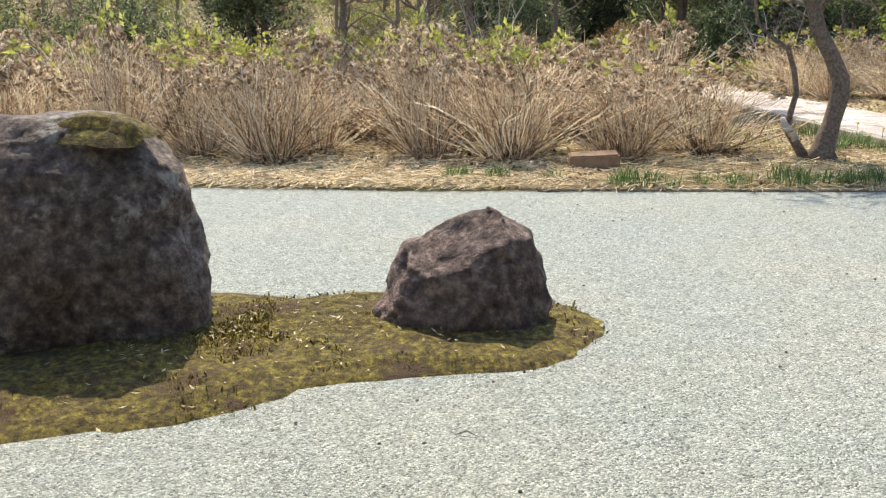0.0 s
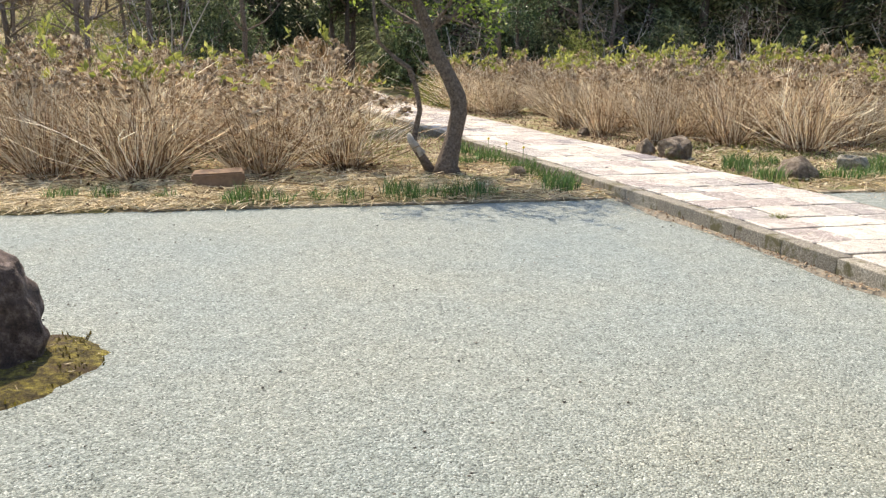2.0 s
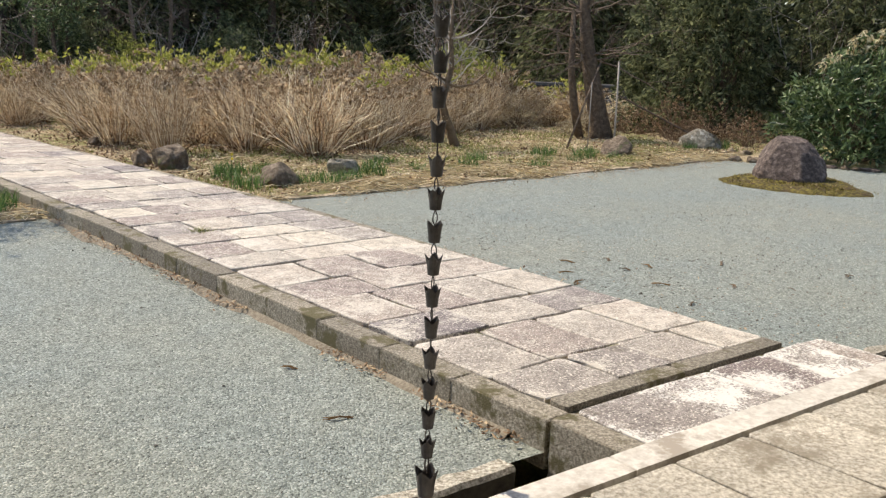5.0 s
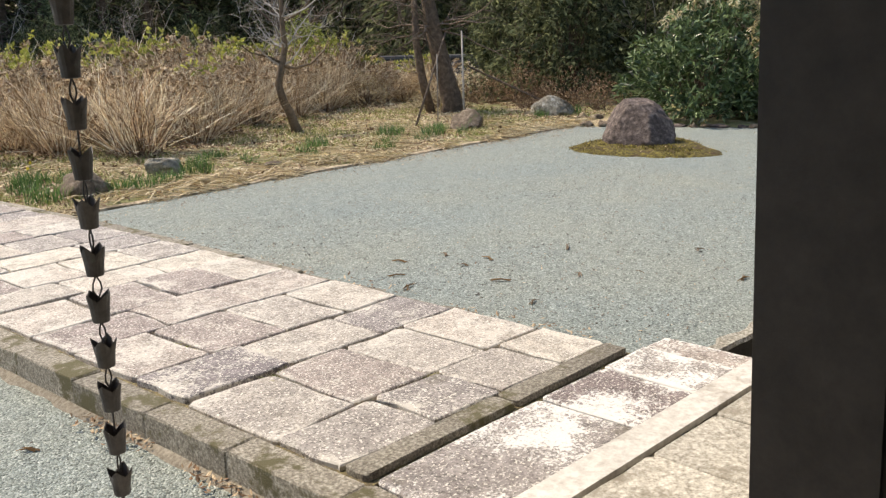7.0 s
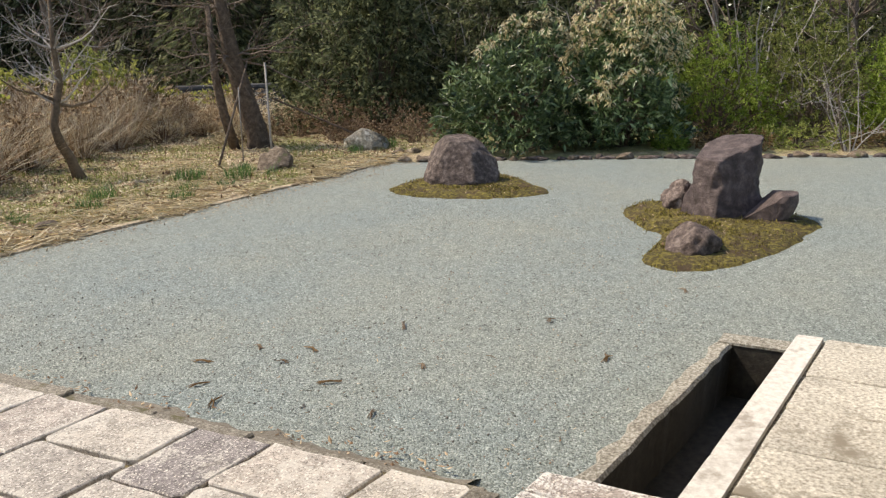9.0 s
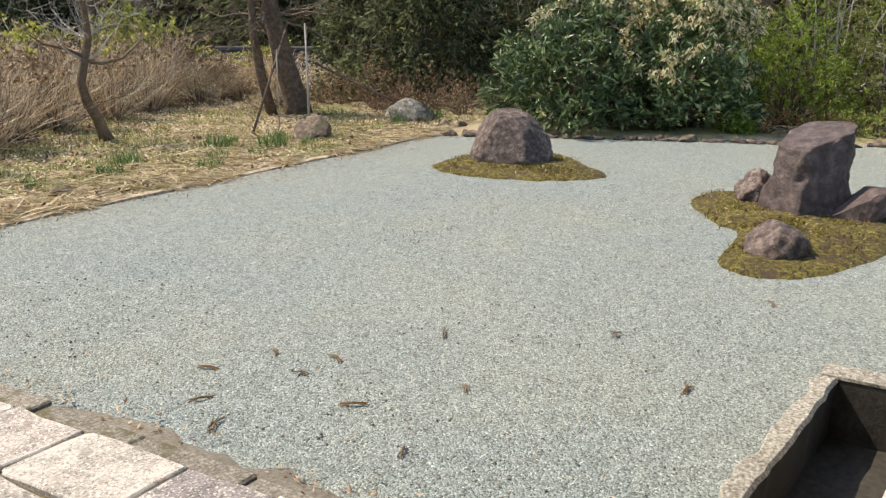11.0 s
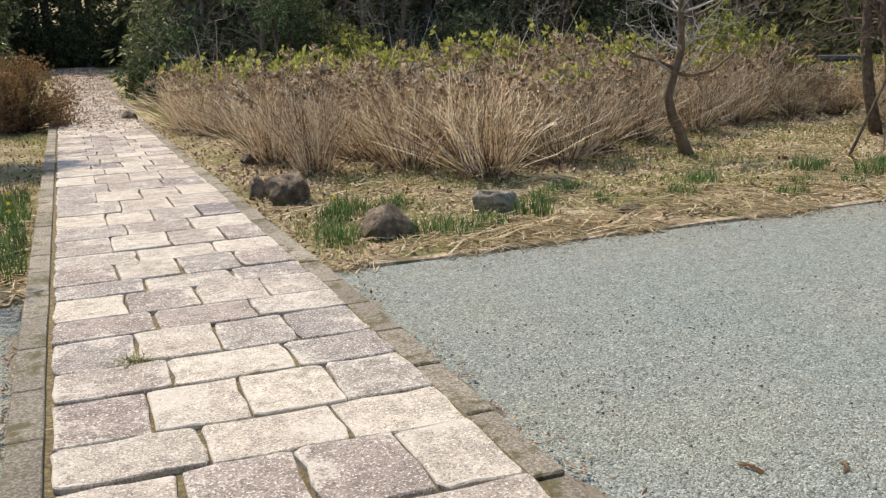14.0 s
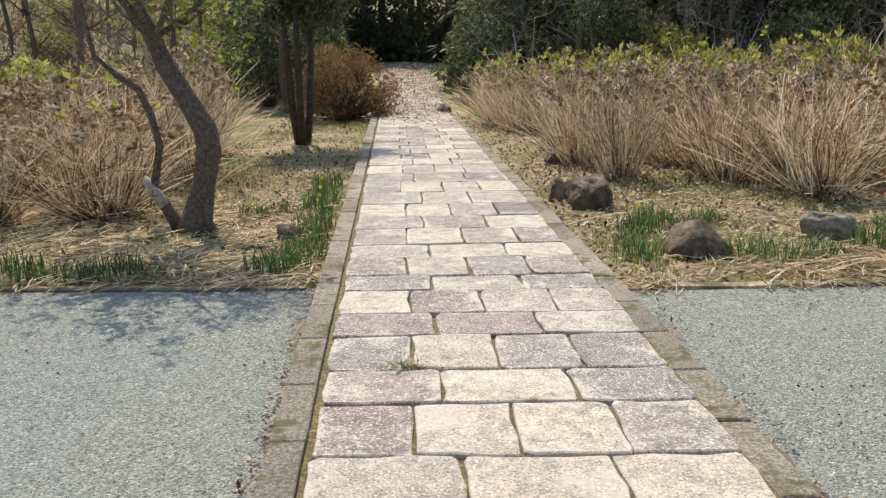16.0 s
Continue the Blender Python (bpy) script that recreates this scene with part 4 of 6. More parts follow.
# ---- trees ----
def limb(g, p, way, length, radius, rng, depth, tips, sides=6, wild=0.35, drop=0.62, lift=0.08):
    """A crooked branch with side branches; the tips are kept for leaves."""
    pts, radii, q, d = [Vector(p)], [radius], Vector(p), Vector(way).normalized()
    n = 5 if depth > 1 else 4
    for k in range(n):
        d = (d + wild * 0.5 * unit(rng) + Vector((0, 0, lift))).normalized()
        q = q + d * (length / n)
        pts.append(q.copy())
        radii.append(max(0.0025, radius * (1 - 0.75 * (k + 1) / n)))
    g.tube(pts, radii, sides if depth > 1 else 4)
    tips.append((pts[-1], d))
    if depth > 0:
        for k in range(rng.randint(3, 5)):
            i = rng.randint(1, n)
            side = (d.cross(unit(rng))).normalized()
            limb(g, pts[i], (d * 0.55 + side * 0.9).normalized(), length * drop * rng.uniform(0.7, 1.1), radii[i] * 0.7, rng, depth - 1, tips, sides, wild, drop, lift)
    else:
        tips.append((pts[2], d))


def leafy(g, tips, rng, each, size, scatter, droop=0.0):
    for p, d in tips:
        for _ in range(each):
            w = (d * 0.5 + unit(rng) + Vector((0, 0, -droop))).normalized()
            s = w.cross(unit(rng)).normalized()
            l = size * rng.uniform(0.6, 1.3)
            g.leaf(p + scatter * unit(rng) * rng.random(), w, s, l, l * 0.5)


def make_leaning_tree():
    t = thing("leaning_tree", "crooked grey-barked tree with fresh green leaves", "tree", at=(4.40, 10.25, land(4.4, 10.25)))
    rng = random.Random(14)
    trunk = Geo()
    pts = [(0.0, 0, -0.05), (0.0, 0.0, 0.12), (0.09, 0.02, 0.45), (0.15, 0.03, 0.75), (0.13, 0.0, 0.95), (0.0, 0.0, 1.20), (-0.17, 0.02, 1.50), (-0.25, 0.0, 1.72), (-0.40, 0.03, 2.05), (-0.56, 0.05, 2.6), (-0.64, 0.1, 3.2)]
    trunk.tube(pts, [0.22, 0.135, 0.105, 0.108, 0.10, 0.090, 0.082, 0.078, 0.068, 0.05, 0.028], 14)
    for v in range(len(trunk.v)):
        p = Vector(trunk.v[v])
        trunk.v[v] = p + 0.022 * noise.noise_vector(p * 7)
    part("trunk", trunk, BARK, t, smooth=True)
    second = Geo()
    spts = [(-0.16, 0.05, 0.0), (-0.28, 0.1, 0.20), (-0.40, 0.12, 0.38), (-0.36, 0.13, 0.55), (-0.31, 0.13, 0.78), (-0.36, 0.13, 1.05), (-0.45, 0.13, 1.28), (-0.62, 0.14, 1.40), (-0.82, 0.15, 1.58), (-0.87, 0.15, 1.85), (-0.9, 0.15, 2.3)]
    second.tube(spts, [0.07, 0.055, 0.05, 0.036, 0.034, 0.033, 0.032, 0.030, 0.024, 0.02, 0.012], 7)
    part("second_stem", second, BARK, t, smooth=True)
    cut = Geo()
    cut.tube([(-0.29, 0.085, 0.24), (-0.37, 0.10, 0.34), (-0.43, 0.11, 0.43), (-0.46, 0.11, 0.50)], [0.058, 0.052, 0.045, 0.022], 8)
    part("dead_stub", cut, CUT, t, "pale barkless dead stub", smooth=True)
    for k in range(13):
        i = rng.choice((7, 8, 8, 9, 9, 10))
        a = 2 * math.pi * k / 13 + rng.uniform(-0.3, 0.3)
        boughs, leaves, tips = Geo(), Geo(), []
        limb(boughs, pts[i], (math.cos(a), math.sin(a) * 0.5 + 0.3, 0.32), rng.uniform(0.8, 1.25), 0.032, rng, 2, tips, 5, 0.5, 0.6)
        b = part("branch", boughs, BARK, t)
        leafy(leaves, tips, rng, 10, 0.065, 0.16)
        part("foliage", leaves, LEAF_LIGHT, b, "small fresh green leaves")


def make_bare_tree():
    t = thing("bare_tree", "small leafless tree with a curved brown trunk and pale twigs", "tree", at=(13.72, 11.75, land(13.72, 11.75)))
    rng = random.Random(21)
    trunk, twigs, tips = Geo(), Geo(), []
    pts = [(0.08, 0, -0.05), (0.0, 0, 0.15), (-0.07, 0, 0.34), (-0.20, 0, 0.55), (-0.28, 0, 0.82), (-0.20, 0, 1.12), (-0.10, 0, 1.42), (-0.13, 0.0, 1.9), (-0.1, 0.0, 2.8)]
    trunk.tube(pts, [0.115, 0.085, 0.076, 0.070, 0.063, 0.062, 0.055, 0.040, 0.02], 8)
    part("trunk", trunk, BARK_BROWN, t, smooth=True)
    low = Geo()
    low.tube([(-0.2, 0, 1.13), (0.05, -0.05, 1.08), (0.35, -0.1, 1.14), (0.62, -0.15, 1.35), (0.78, -0.15, 1.6)], [0.03, 0.026, 0.02, 0.014, 0.007], 6)
    part("low_branch", low, BARK_BROWN, t, smooth=True)
    low = Geo()
    low.tube([(-0.2, 0, 1.18), (-0.4, 0.05, 1.28), (-0.75, 0.05, 1.36), (-1.0, 0.0, 1.5)], [0.026, 0.02, 0.014, 0.006], 6)
    part("low_branch", low, BARK_BROWN, t, smooth=True)
    for k in range(15):
        i = rng.choice((5, 6, 6, 7, 7, 8))
        a = 2 * math.pi * k / 15
        twigs = Geo()
        limb(twigs, pts[i], (math.cos(a), math.sin(a), 0.45), rng.uniform(0.7, 1.15), 0.018, rng, 2, tips, 4, 0.55, 0.6)
        part("branch", twigs, TWIG, t, "pale grey twigs")


def make_supported_tree():
    t = thing("old_tree", "thick dark leafless tree trunk held by wooden props", "tree", at=(18.0, 11.9, land(18.0, 11.9)))
    rng = random.Random(31)
    trunk, twigs, tips = Geo(), Geo(), []
    pts = [(0.05, 0, -0.1), (0.0, 0, 0.2), (-0.16, 0.08, 0.9), (-0.32, 0.2, 1.7), (-0.42, 0.3, 2.6), (-0.4, 0.3, 4.0)]
    trunk.tube(pts, [0.30, 0.21, 0.18, 0.16, 0.13, 0.06], 12)
    for v in range(len(trunk.v)):
        p = Vector(trunk.v[v])
        trunk.v[v] = p + 0.04 * noise.noise_vector(p * 4)
    trunk.tube([(-0.35, 0.25, -0.05), (-0.55, 0.3, 0.7), (-0.7, 0.3, 1.4), (-0.75, 0.3, 2.6)], [0.10, 0.085, 0.075, 0.05], 9)
    part("trunk", trunk, BARK_DARK, t, smooth=True)
    for k in range(26):
        twigs = Geo()
        i = rng.choice((3, 3, 4, 4, 5))
        a = 2 * math.pi * k / 26
        limb(twigs, pts[i], (math.cos(a), math.sin(a), 0.15), rng.uniform(1.1, 1.9), 0.024, rng, 2, tips, 4, 1.0, 0.62, 0.0)
        part("branch", twigs, BARK, t, "grey tangled twigs")
    for label, name, a, b, r in (("thin dark wooden prop leaning to a tree", "tree_prop", (15.4, 10.5, 0.0), (17.5, 11.6, 1.55), 0.022), ("thin dark wooden prop leaning to a tree", "tree_prop", (18.75, 9.6, 0.0), (17.9, 11.4, 0.9), 0.022),
                                ("pale bamboo garden stake standing upright", "garden_stake", (15.75, 9.7, -0.02), (15.85, 9.8, 1.55), 0.017), ("pale bamboo garden stake standing upright", "garden_stake", (15.95, 9.85, -0.02), (15.9, 9.85, 1.6), 0.017),
                                ("pale bamboo garden stake standing upright", "garden_stake", (16.1, 10.6, -0.02), (16.1, 10.6, 1.2), 0.012)):
        g = Geo()
        g.tube([a, tuple((p + q) / 2 for p, q in zip(a, b)), b], [r, r * 0.95, r * 0.9], 6)
        solo(name, g, BARK_DARK if "dark" in label else TWIG, label, "stake", smooth=True)


def make_dark_tree(at, seed, height, label, stems=3, crown=0.9, low=1.3, leaves=7, mat=None):
    t = thing("evergreen_tree", label, "tree", "dark evergreens", at=at)
    rng = random.Random(seed)
    tr, lv, tips = Geo(), Geo(), []
    for s in range(stems):
        a = 2 * math.pi * s / stems + 0.6
        pts = [(0.06 * math.cos(a), 0.06 * math.sin(a), -0.05), (0.16 * math.cos(a), 0.16 * math.sin(a), 0.5), (0.22 * math.cos(a), 0.2 * math.sin(a), 1.3), (0.3 * math.cos(a), 0.3 * math.sin(a), height * 0.75)]
        tr.tube(pts, [0.085, 0.065, 0.06, 0.03], 7)
        for k in range(12):
            z = rng.uniform(low, height)
            p = Vector(pts[2]).lerp(Vector(pts[3]), max(0, min(1, (z - 1.3) / max(0.2, height * 0.75 - 1.3))))
            p.z = min(z, height * 0.75)
            b = rng.uniform(0, 6.28)
            limb(tr, p, (math.cos(b), math.sin(b), 0.35), crown * rng.uniform(0.6, 1.0), 0.02, rng, 1, tips, 4, 0.5, 0.6)
    part("trunkwork", tr, BARK_DARK, t, smooth=True, kind="stuff")
    leafy(lv, tips, rng, leaves * 3, 0.085, 0.26)
    part("leaves", lv, mat or LEAF_DARK, t)
    return t


def bush_geo(seed, rx, ry, h, n, size, droop=0.2, hollow=0.55):
    """Leaf sprays gathered in lumps over an uneven dome."""
    rng = random.Random(seed)
    twigs, leaves, tops = Geo(), Geo(), []
    i = 0
    while i < n:
        a = rng.uniform(0, 6.28)
        c = rng.random() ** 0.6
        th = c * math.pi * 0.5
        d = Vector((math.sin(th) * math.cos(a), math.sin(th) * math.sin(a), math.cos(th)))
        lump = noise.noise(d * 2.6 + Vector((seed * 1.7, 0, 0)))
        bulge = 1 + 0.24 * noise.noise(d * 1.2 + Vector((0, seed * 2.3, 0))) + 0.30 * lump
        if lump < -0.12 and rng.random() < 0.6:
            continue
        i += 1
        r = rng.uniform(hollow, 1.0) * bulge
        p = Vector((rx * r * d.x, ry * r * d.y, h * (0.08 + 0.92 * r * d.z)))
        d = Vector((d.x, d.y, d.z + 0.2)).normalized()
        for _ in range(9):
            w = (d * 0.7 + unit(rng) * 0.9 + Vector((0, 0, -droop))).normalized()
            s = w.cross(unit(rng)).normalized()
            l = size * rng.uniform(0.7, 1.3)
            leaves.leaf(p + unit(rng) * size * 0.4, w, s, l, l * 0.34)
        if i % 16 == 0:
            twigs.tube([(0.1 * math.cos(a), 0.1 * math.sin(a), 0), Vector((p.x * 0.25, p.y * 0.25, p.z * 0.35)) + unit(rng) * 0.1, p * 0.7 + unit(rng) * 0.08, p], [0.016, 0.012, 0.008, 0.003], 4)
        if r > 0.82 and c < 0.9:
            tops.append((p, d))
    return twigs, leaves, tops


def bush(name, label, at, seed, rx, ry, h, n, size, mat, turn=0, droop=0.2, blossom=0, group="shrubbery", twig=None):
    t = thing(name, label, "bush", group, at=at, turn=turn)
    tw, lv, tops = bush_geo(seed, rx, ry, h, n, size, droop)
    part("branchwork", tw, twig or BARK_DARK, t, kind="stuff")
    part("leaves", lv, mat, t)
    if blossom:
        rng = random.Random(seed + 5)
        g = Geo()
        best = sorted(tops, key=lambda t: -(t[0].z / h + 0.9 * noise.noise(t[0] * 1.3 + Vector((seed, 0, 0))) + rng.uniform(0, 0.25)))
        for p, d in best[:blossom]:
            for k in range(20):
                w = (d * 0.3 + Vector((rng.uniform(-1, 1), rng.uniform(-1, 1), -0.9))).normalized()
                g.leaf(p + d * 0.06 + unit(rng) * 0.07, w, w.cross(unit(rng)).normalized(), rng.uniform(0.07, 0.14), 0.03)
        part("blossom", g, BLOSSOM, t, "drooping cream flower sprays")
    return t


def make_bushes():
    bush("evergreen_bush", "large glossy evergreen bush with cream flower sprays", (18.75, 6.9, 0.0), 3, 1.15, 1.3, 2.0, 900, 0.13, LEAF_GLOSS, 10, blossom=45)
    bush("evergreen_bush", "tall glossy evergreen bush covered in cream flower sprays", (19.6, 5.3, 0.0), 4, 1.1, 1.1, 2.55, 900, 0.13, LEAF_GLOSS, 40, blossom=190)
    bush("green_bush", "loose light-green bush behind the edging stones", (21.0, 4.0, 0.0), 6, 1.2, 1.2, 1.9, 1100, 0.07, LEAF_LIGHT)
    bush("green_bush", "twiggy grey-green bush with pale bare stems", (21.9, 2.6, 0.0), 7, 1.2, 1.2, 2.4, 1000, 0.065, LEAF_OLIVE, twig=BARK)
    bush("green_bush", "bright green leafy bush behind the edging", (21.6, 0.7, 0.0), 8, 1.2, 1.3, 2.3, 1700, 0.08, LEAF_LIGHT)
    bush("evergreen_bush", "low dark evergreen growth at the foot of the tall bush", (19.55, 6.0, 0.0), 21, 0.8, 1.3, 0.7, 420, 0.10, LEAF_DARK, 25)
    bush("green_bush", "low bright green plant at the bush foot", (19.5, 4.4, 0.0), 9, 0.3, 0.3, 0.4, 70, 0.09, LEAF_LIGHT)
    bush("dark_bush", "dark drooping evergreen behind the stones", (21.3, 11.2, 0.0), 10, 1.5, 1.6, 4.2, 1100, 0.16, LEAF_CON, droop=0.9)
    bush("dark_bush", "dark drooping evergreen behind the stones", (22.6, 8.6, 0.0), 13, 1.6, 1.6, 4.6, 1100, 0.16, LEAF_CON, droop=0.9)
    bush("dark_bush", "dark drooping evergreen behind the old tree", (22.6, 13.6, -0.1), 12, 1.4, 1.4, 4.4, 1000, 0.16, LEAF_CON, droop=0.9)
    bush("dark_bush", "low dark evergreen in the shade of the wood", (21.2, 12.9, -0.1), 11, 0.9, 0.9, 1.0, 420, 0.12, LEAF_CON, droop=0.5)
    bush("dry_bush", "brown twiggy undergrowth before dark evergreens", (19.9, 10.2, 0.0), 14, 0.8, 0.7, 0.9, 260, 0.03, BROWNLEAF, twig=BARK_BROWN)
    for i, (x, y, h) in enumerate(((18.3, 12.6, 0.4), (19.6, 11.2, 0.9), (20.4, 11.6, 1.2), (18.2, 14.6, 0.8), (19.5, 9.3, 0.7), (20.0, 12.4, 0.7), (20.3, 13.3, 0.8), (19.2, 12.9, 0.5), (19.0, 10.3, 0.5))):
        bush("dry_bush", "brown twiggy undergrowth before dark evergreens", (x, y, land(x, y)), 60 + i, 0.7, 0.7, h, 320, 0.04, BROWNLEAF if i % 3 else STRAW, twig=BARK_BROWN)
    bush("green_bush", "leafy undergrowth behind the edging stones", (20.4, 2.6, 0.0), 18, 0.5, 0.9, 0.5, 200, 0.06, LEAF_OLIVE)
    bush("dry_bush", "dry brown undergrowth behind the edging stones", (20.0, 3.6, 0.0), 19, 0.5, 0.9, 0.4, 160, 0.06, RUST)
    bush("dry_bush", "dry brown undergrowth behind the edging stones", (20.9, 1.2, 0.0), 25, 0.5, 0.9, 0.4, 160, 0.06, RUST)
    bush("round_bush", "rounded rusty-brown clipped bush beside the path", (4.72, 22.9, land(4.72, 22.9)), 15, 1.25, 1.3, 1.65, 5200, 0.04, RUST, droop=0.0)
    bush("evergreen_bush", "low green edging bush beside the far path", (8.25, 23.5, -0.27), 16, 0.75, 3.2, 0.75, 700, 0.06, LEAF_OLIVE)
    for i, (x, y, r, h, mat, label) in enumerate(((8.6, 27.5, 1.6, 2.6, LEAF_GLOSS, "glossy evergreen bush at the wood's edge"), (11.8, 27.0, 1.5, 2.4, LEAF_DARK, "dark evergreen bush at the wood's edge"), (2.6, 31.0, 1.6, 2.6, LEAF_GLOSS, "glossy evergreen bush at the wood's edge"),
                                                  (12.7, 24.4, 1.1, 1.9, LEAF_OLIVE, "feathery green bush above the dry shrubs"), (2.3, 26.5, 1.5, 3.2, LEAF_DARK, "dark evergreen bush at the wood's edge"), (16.0, 25.5, 1.4, 2.2, LEAF_DARK, "dark evergreen bush at the wood's edge"),
                                                  (-7.4, 20.6, 1.5, 2.6, LEAF_DARK, "dark evergreen bush behind the dry shrubs"), (-10.5, 20.5, 2.0, 3.4, LEAF_CON, "dark evergreen bush behind the dry shrubs"), (24.0, 6.0, 1.8, 3.6, LEAF_OLIVE, "tall olive-green bush at the wood's edge"),
                                                  (24.5, 2.5, 1.8, 3.8, LEAF_OLIVE, "tall olive-green bush at the wood's edge"), (24.5, -1.5, 1.8, 3.6, LEAF_GLOSS, "glossy evergreen bush at the wood's edge"), (19.7, 18.4, 1.0, 2.2, LEAF_OLIVE, "yellow-green bush behind the low shed"))):
        bush("evergreen_bush" if mat is not LEAF_OLIVE else "green_bush", label, (x, y, land(x, y)), 20 + i, r, r, h, 800, 0.12 if mat is not LEAF_OLIVE else 0.08, mat, group="wood's edge")


def bare_geo(seed, height, width, mat_r=0.09):
    rng = random.Random(seed)
    g, twigs, tips = Geo(), Geo(), []
    pts = [Vector((0, 0, -0.1))]
    for k in range(7):
        pts.append(pts[-1] + Vector((rng.uniform(-0.12, 0.12), rng.uniform(-0.12, 0.12), height / 7)))
    g.tube(pts, [mat_r * (1 - 0.11 * k) for k in range(8)], 7)
    for k in range(16):
        i = rng.randint(1, 7)
        a = rng.uniform(0, 6.28)
        limb(twigs, pts[i], (math.cos(a), math.sin(a), 0.5), width * rng.uniform(0.6, 1.0), mat_r * 0.4, rng, 2, tips, 4, 0.5, 0.6)
    return g, twigs


def make_wood():
    """The wood behind the beds: cedars, bare trees and bare shrubs."""
    cedars = []
    for seed in range(4):
        t = thing("cedar_tree", "tall dark cedar in the wood behind", "tree", "wood", at=(0, 0, -60))
        rng = random.Random(100 + seed)
        h = rng.uniform(8.5, 10.5)
        tr, lv = Geo(), Geo()
        tr.tube([(0, 0, -0.3), (0.03, 0, 1.0), (0.0, 0.05, h * 0.5), (0, 0, h)], [0.24, 0.19, 0.13, 0.02], 8)
        for k in range(240):
            z = h * rng.uniform(0.05, 1.0) ** 1.25
            a = rng.uniform(0, 6.28)
            reach = (0.35 + 1.75 * (1 - z / h) ** 0.7) * rng.uniform(0.65, 1.1)
            p0, p1 = Vector((0, 0, z)), Vector((reach * math.cos(a), reach * math.sin(a), z - 0.28 * reach))
            if k % 3 == 0:
                tr.tube([p0, p1], [0.025, 0.006], 3)
            for j in range(14):
                w = rng.uniform(0.3, 1.05)
                d = Vector((math.cos(a) + rng.uniform(-0.7, 0.7), math.sin(a) + rng.uniform(-0.7, 0.7), -0.7 + rng.uniform(-0.4, 0.6))).normalized()
                q, l, e = p0.lerp(p1, w) + unit(rng) * 0.14, rng.uniform(0.2, 0.4), d.cross(unit(rng)).normalized() * rng.uniform(0.03, 0.055)
                lv.add([q, q + d * l * 0.5 + e, q + d * l, q + d * l * 0.5 - e], [(0, 1, 2, 3)])
        part("trunk", tr, BARK_DARK, t, smooth=True)
        part("foliage", lv, LEAF_CON, t)
        cedars.append(t)
    thickets = []
    for seed in range(3):
        t = thing("undergrowth_bush", "dark leafy undergrowth at the foot of the wood", "bush", "undergrowth", at=(0, 0, -60))
        tw, lv, _ = bush_geo(300 + seed, 1.5, 1.3, 2.3, 420, 0.17, 0.3)
        part("branchwork", tw, BARK_DARK, t, kind="stuff")
        part("leaves", lv, (LEAF_CON, LEAF_DARK, LEAF_CON)[seed], t, kind="stuff")
        thickets.append(t)
    rng = random.Random(66)
    places = [(x + rng.uniform(-0.5, 0.5), 27.6 + 1.3 * math.sin(x * 1.7) + rng.uniform(-0.5, 0.5)) for x in range(9, 22, 2)] + [(24.6 + rng.uniform(-0.6, 0.9), y) for y in range(-8, 15, 2)]
    places += [(x, 31.5 + rng.uniform(-1, 1)) for x in range(9, 34, 2)] + [(x, 44.3) for x in range(2, 12, 2)] + [(2.4, 34.0), (2.6, 38.0), (8.9, 35.0), (8.7, 39.0)] + [(26.5 + rng.uniform(-1, 1), y) for y in range(16, 34, 2)]
    for k, (x, y) in enumerate(places):
        m = pose(x, y, land(x, y) - 0.05, 0, 0, rng.uniform(0, 360))
        if k < 3:
            thickets[k].matrix_world = m
        else:
            copy_thing(thickets[k % 3], m)
    dry = []
    for seed in range(3):
        t = thing("hillside_scrub", "tangled dry brown scrub on the slope", "bush", "hillside scrub", at=(0, 0, -60))
        tw, lv, _ = bush_geo(330 + seed, 1.3, 1.2, 1.5, 230, 0.11, 0.1)
        part("branchwork", tw, TWIG, t, kind="stuff")
        part("leaves", lv, (BROWNLEAF, LEAF_OLIVE, STRAW)[seed], t, kind="stuff")
        dry.append(t)
    for k in range(240):
        x, y = rng.uniform(-26, 1.0), 20.5 + 30 * rng.random() ** 1.3
        m = pose(x, y, land(x, y) - 0.05, 0, 0, rng.uniform(0, 360))
        if k < 3:
            dry[k].matrix_world = m
        else:
            copy_thing(dry[k % 3], m)
    bares = []
    for seed in range(3):
        t = thing("bare_tree", "leafless grey tree at the wood's edge", "tree", "wood's edge", at=(0, 0, -60))
        stem, twigs = bare_geo(200 + seed, 5.0 + seed, 1.5)
        part("trunk", stem, BARK, t)
        part("branchwork", twigs, BARK, t, kind="stuff")
        bares.append(t)
    rng = random.Random(8)
    spots = [(x * 1.9 + rng.uniform(-0.7, 0.7), y + rng.uniform(-0.9, 0.9)) for y in (30.5, 33.5, 36.5, 39.5) for x in range(1, 21) if not 3.0 < x * 1.9 < 8.7]
    spots += [(x * 1.6 + rng.uniform(-0.5, 0.5), y + rng.uniform(-0.5, 0.5)) for y in (45.5, 48) for x in range(0, 9)]
    spots += [(x + rng.uniform(-0.9, 0.9), y * 1.9 + rng.uniform(-0.7, 0.7)) for x in (26.2, 29.2, 32.2) for y in range(-5, 16)]
    for k, (x, y) in enumerate(spots[:210]):
        m = pose(x, y, land(x, y), 0, 0, rng.uniform(0, 360))
        if k < 4:
            cedars[k].matrix_world = m
        else:
            copy_thing(cedars[k % 4], m)
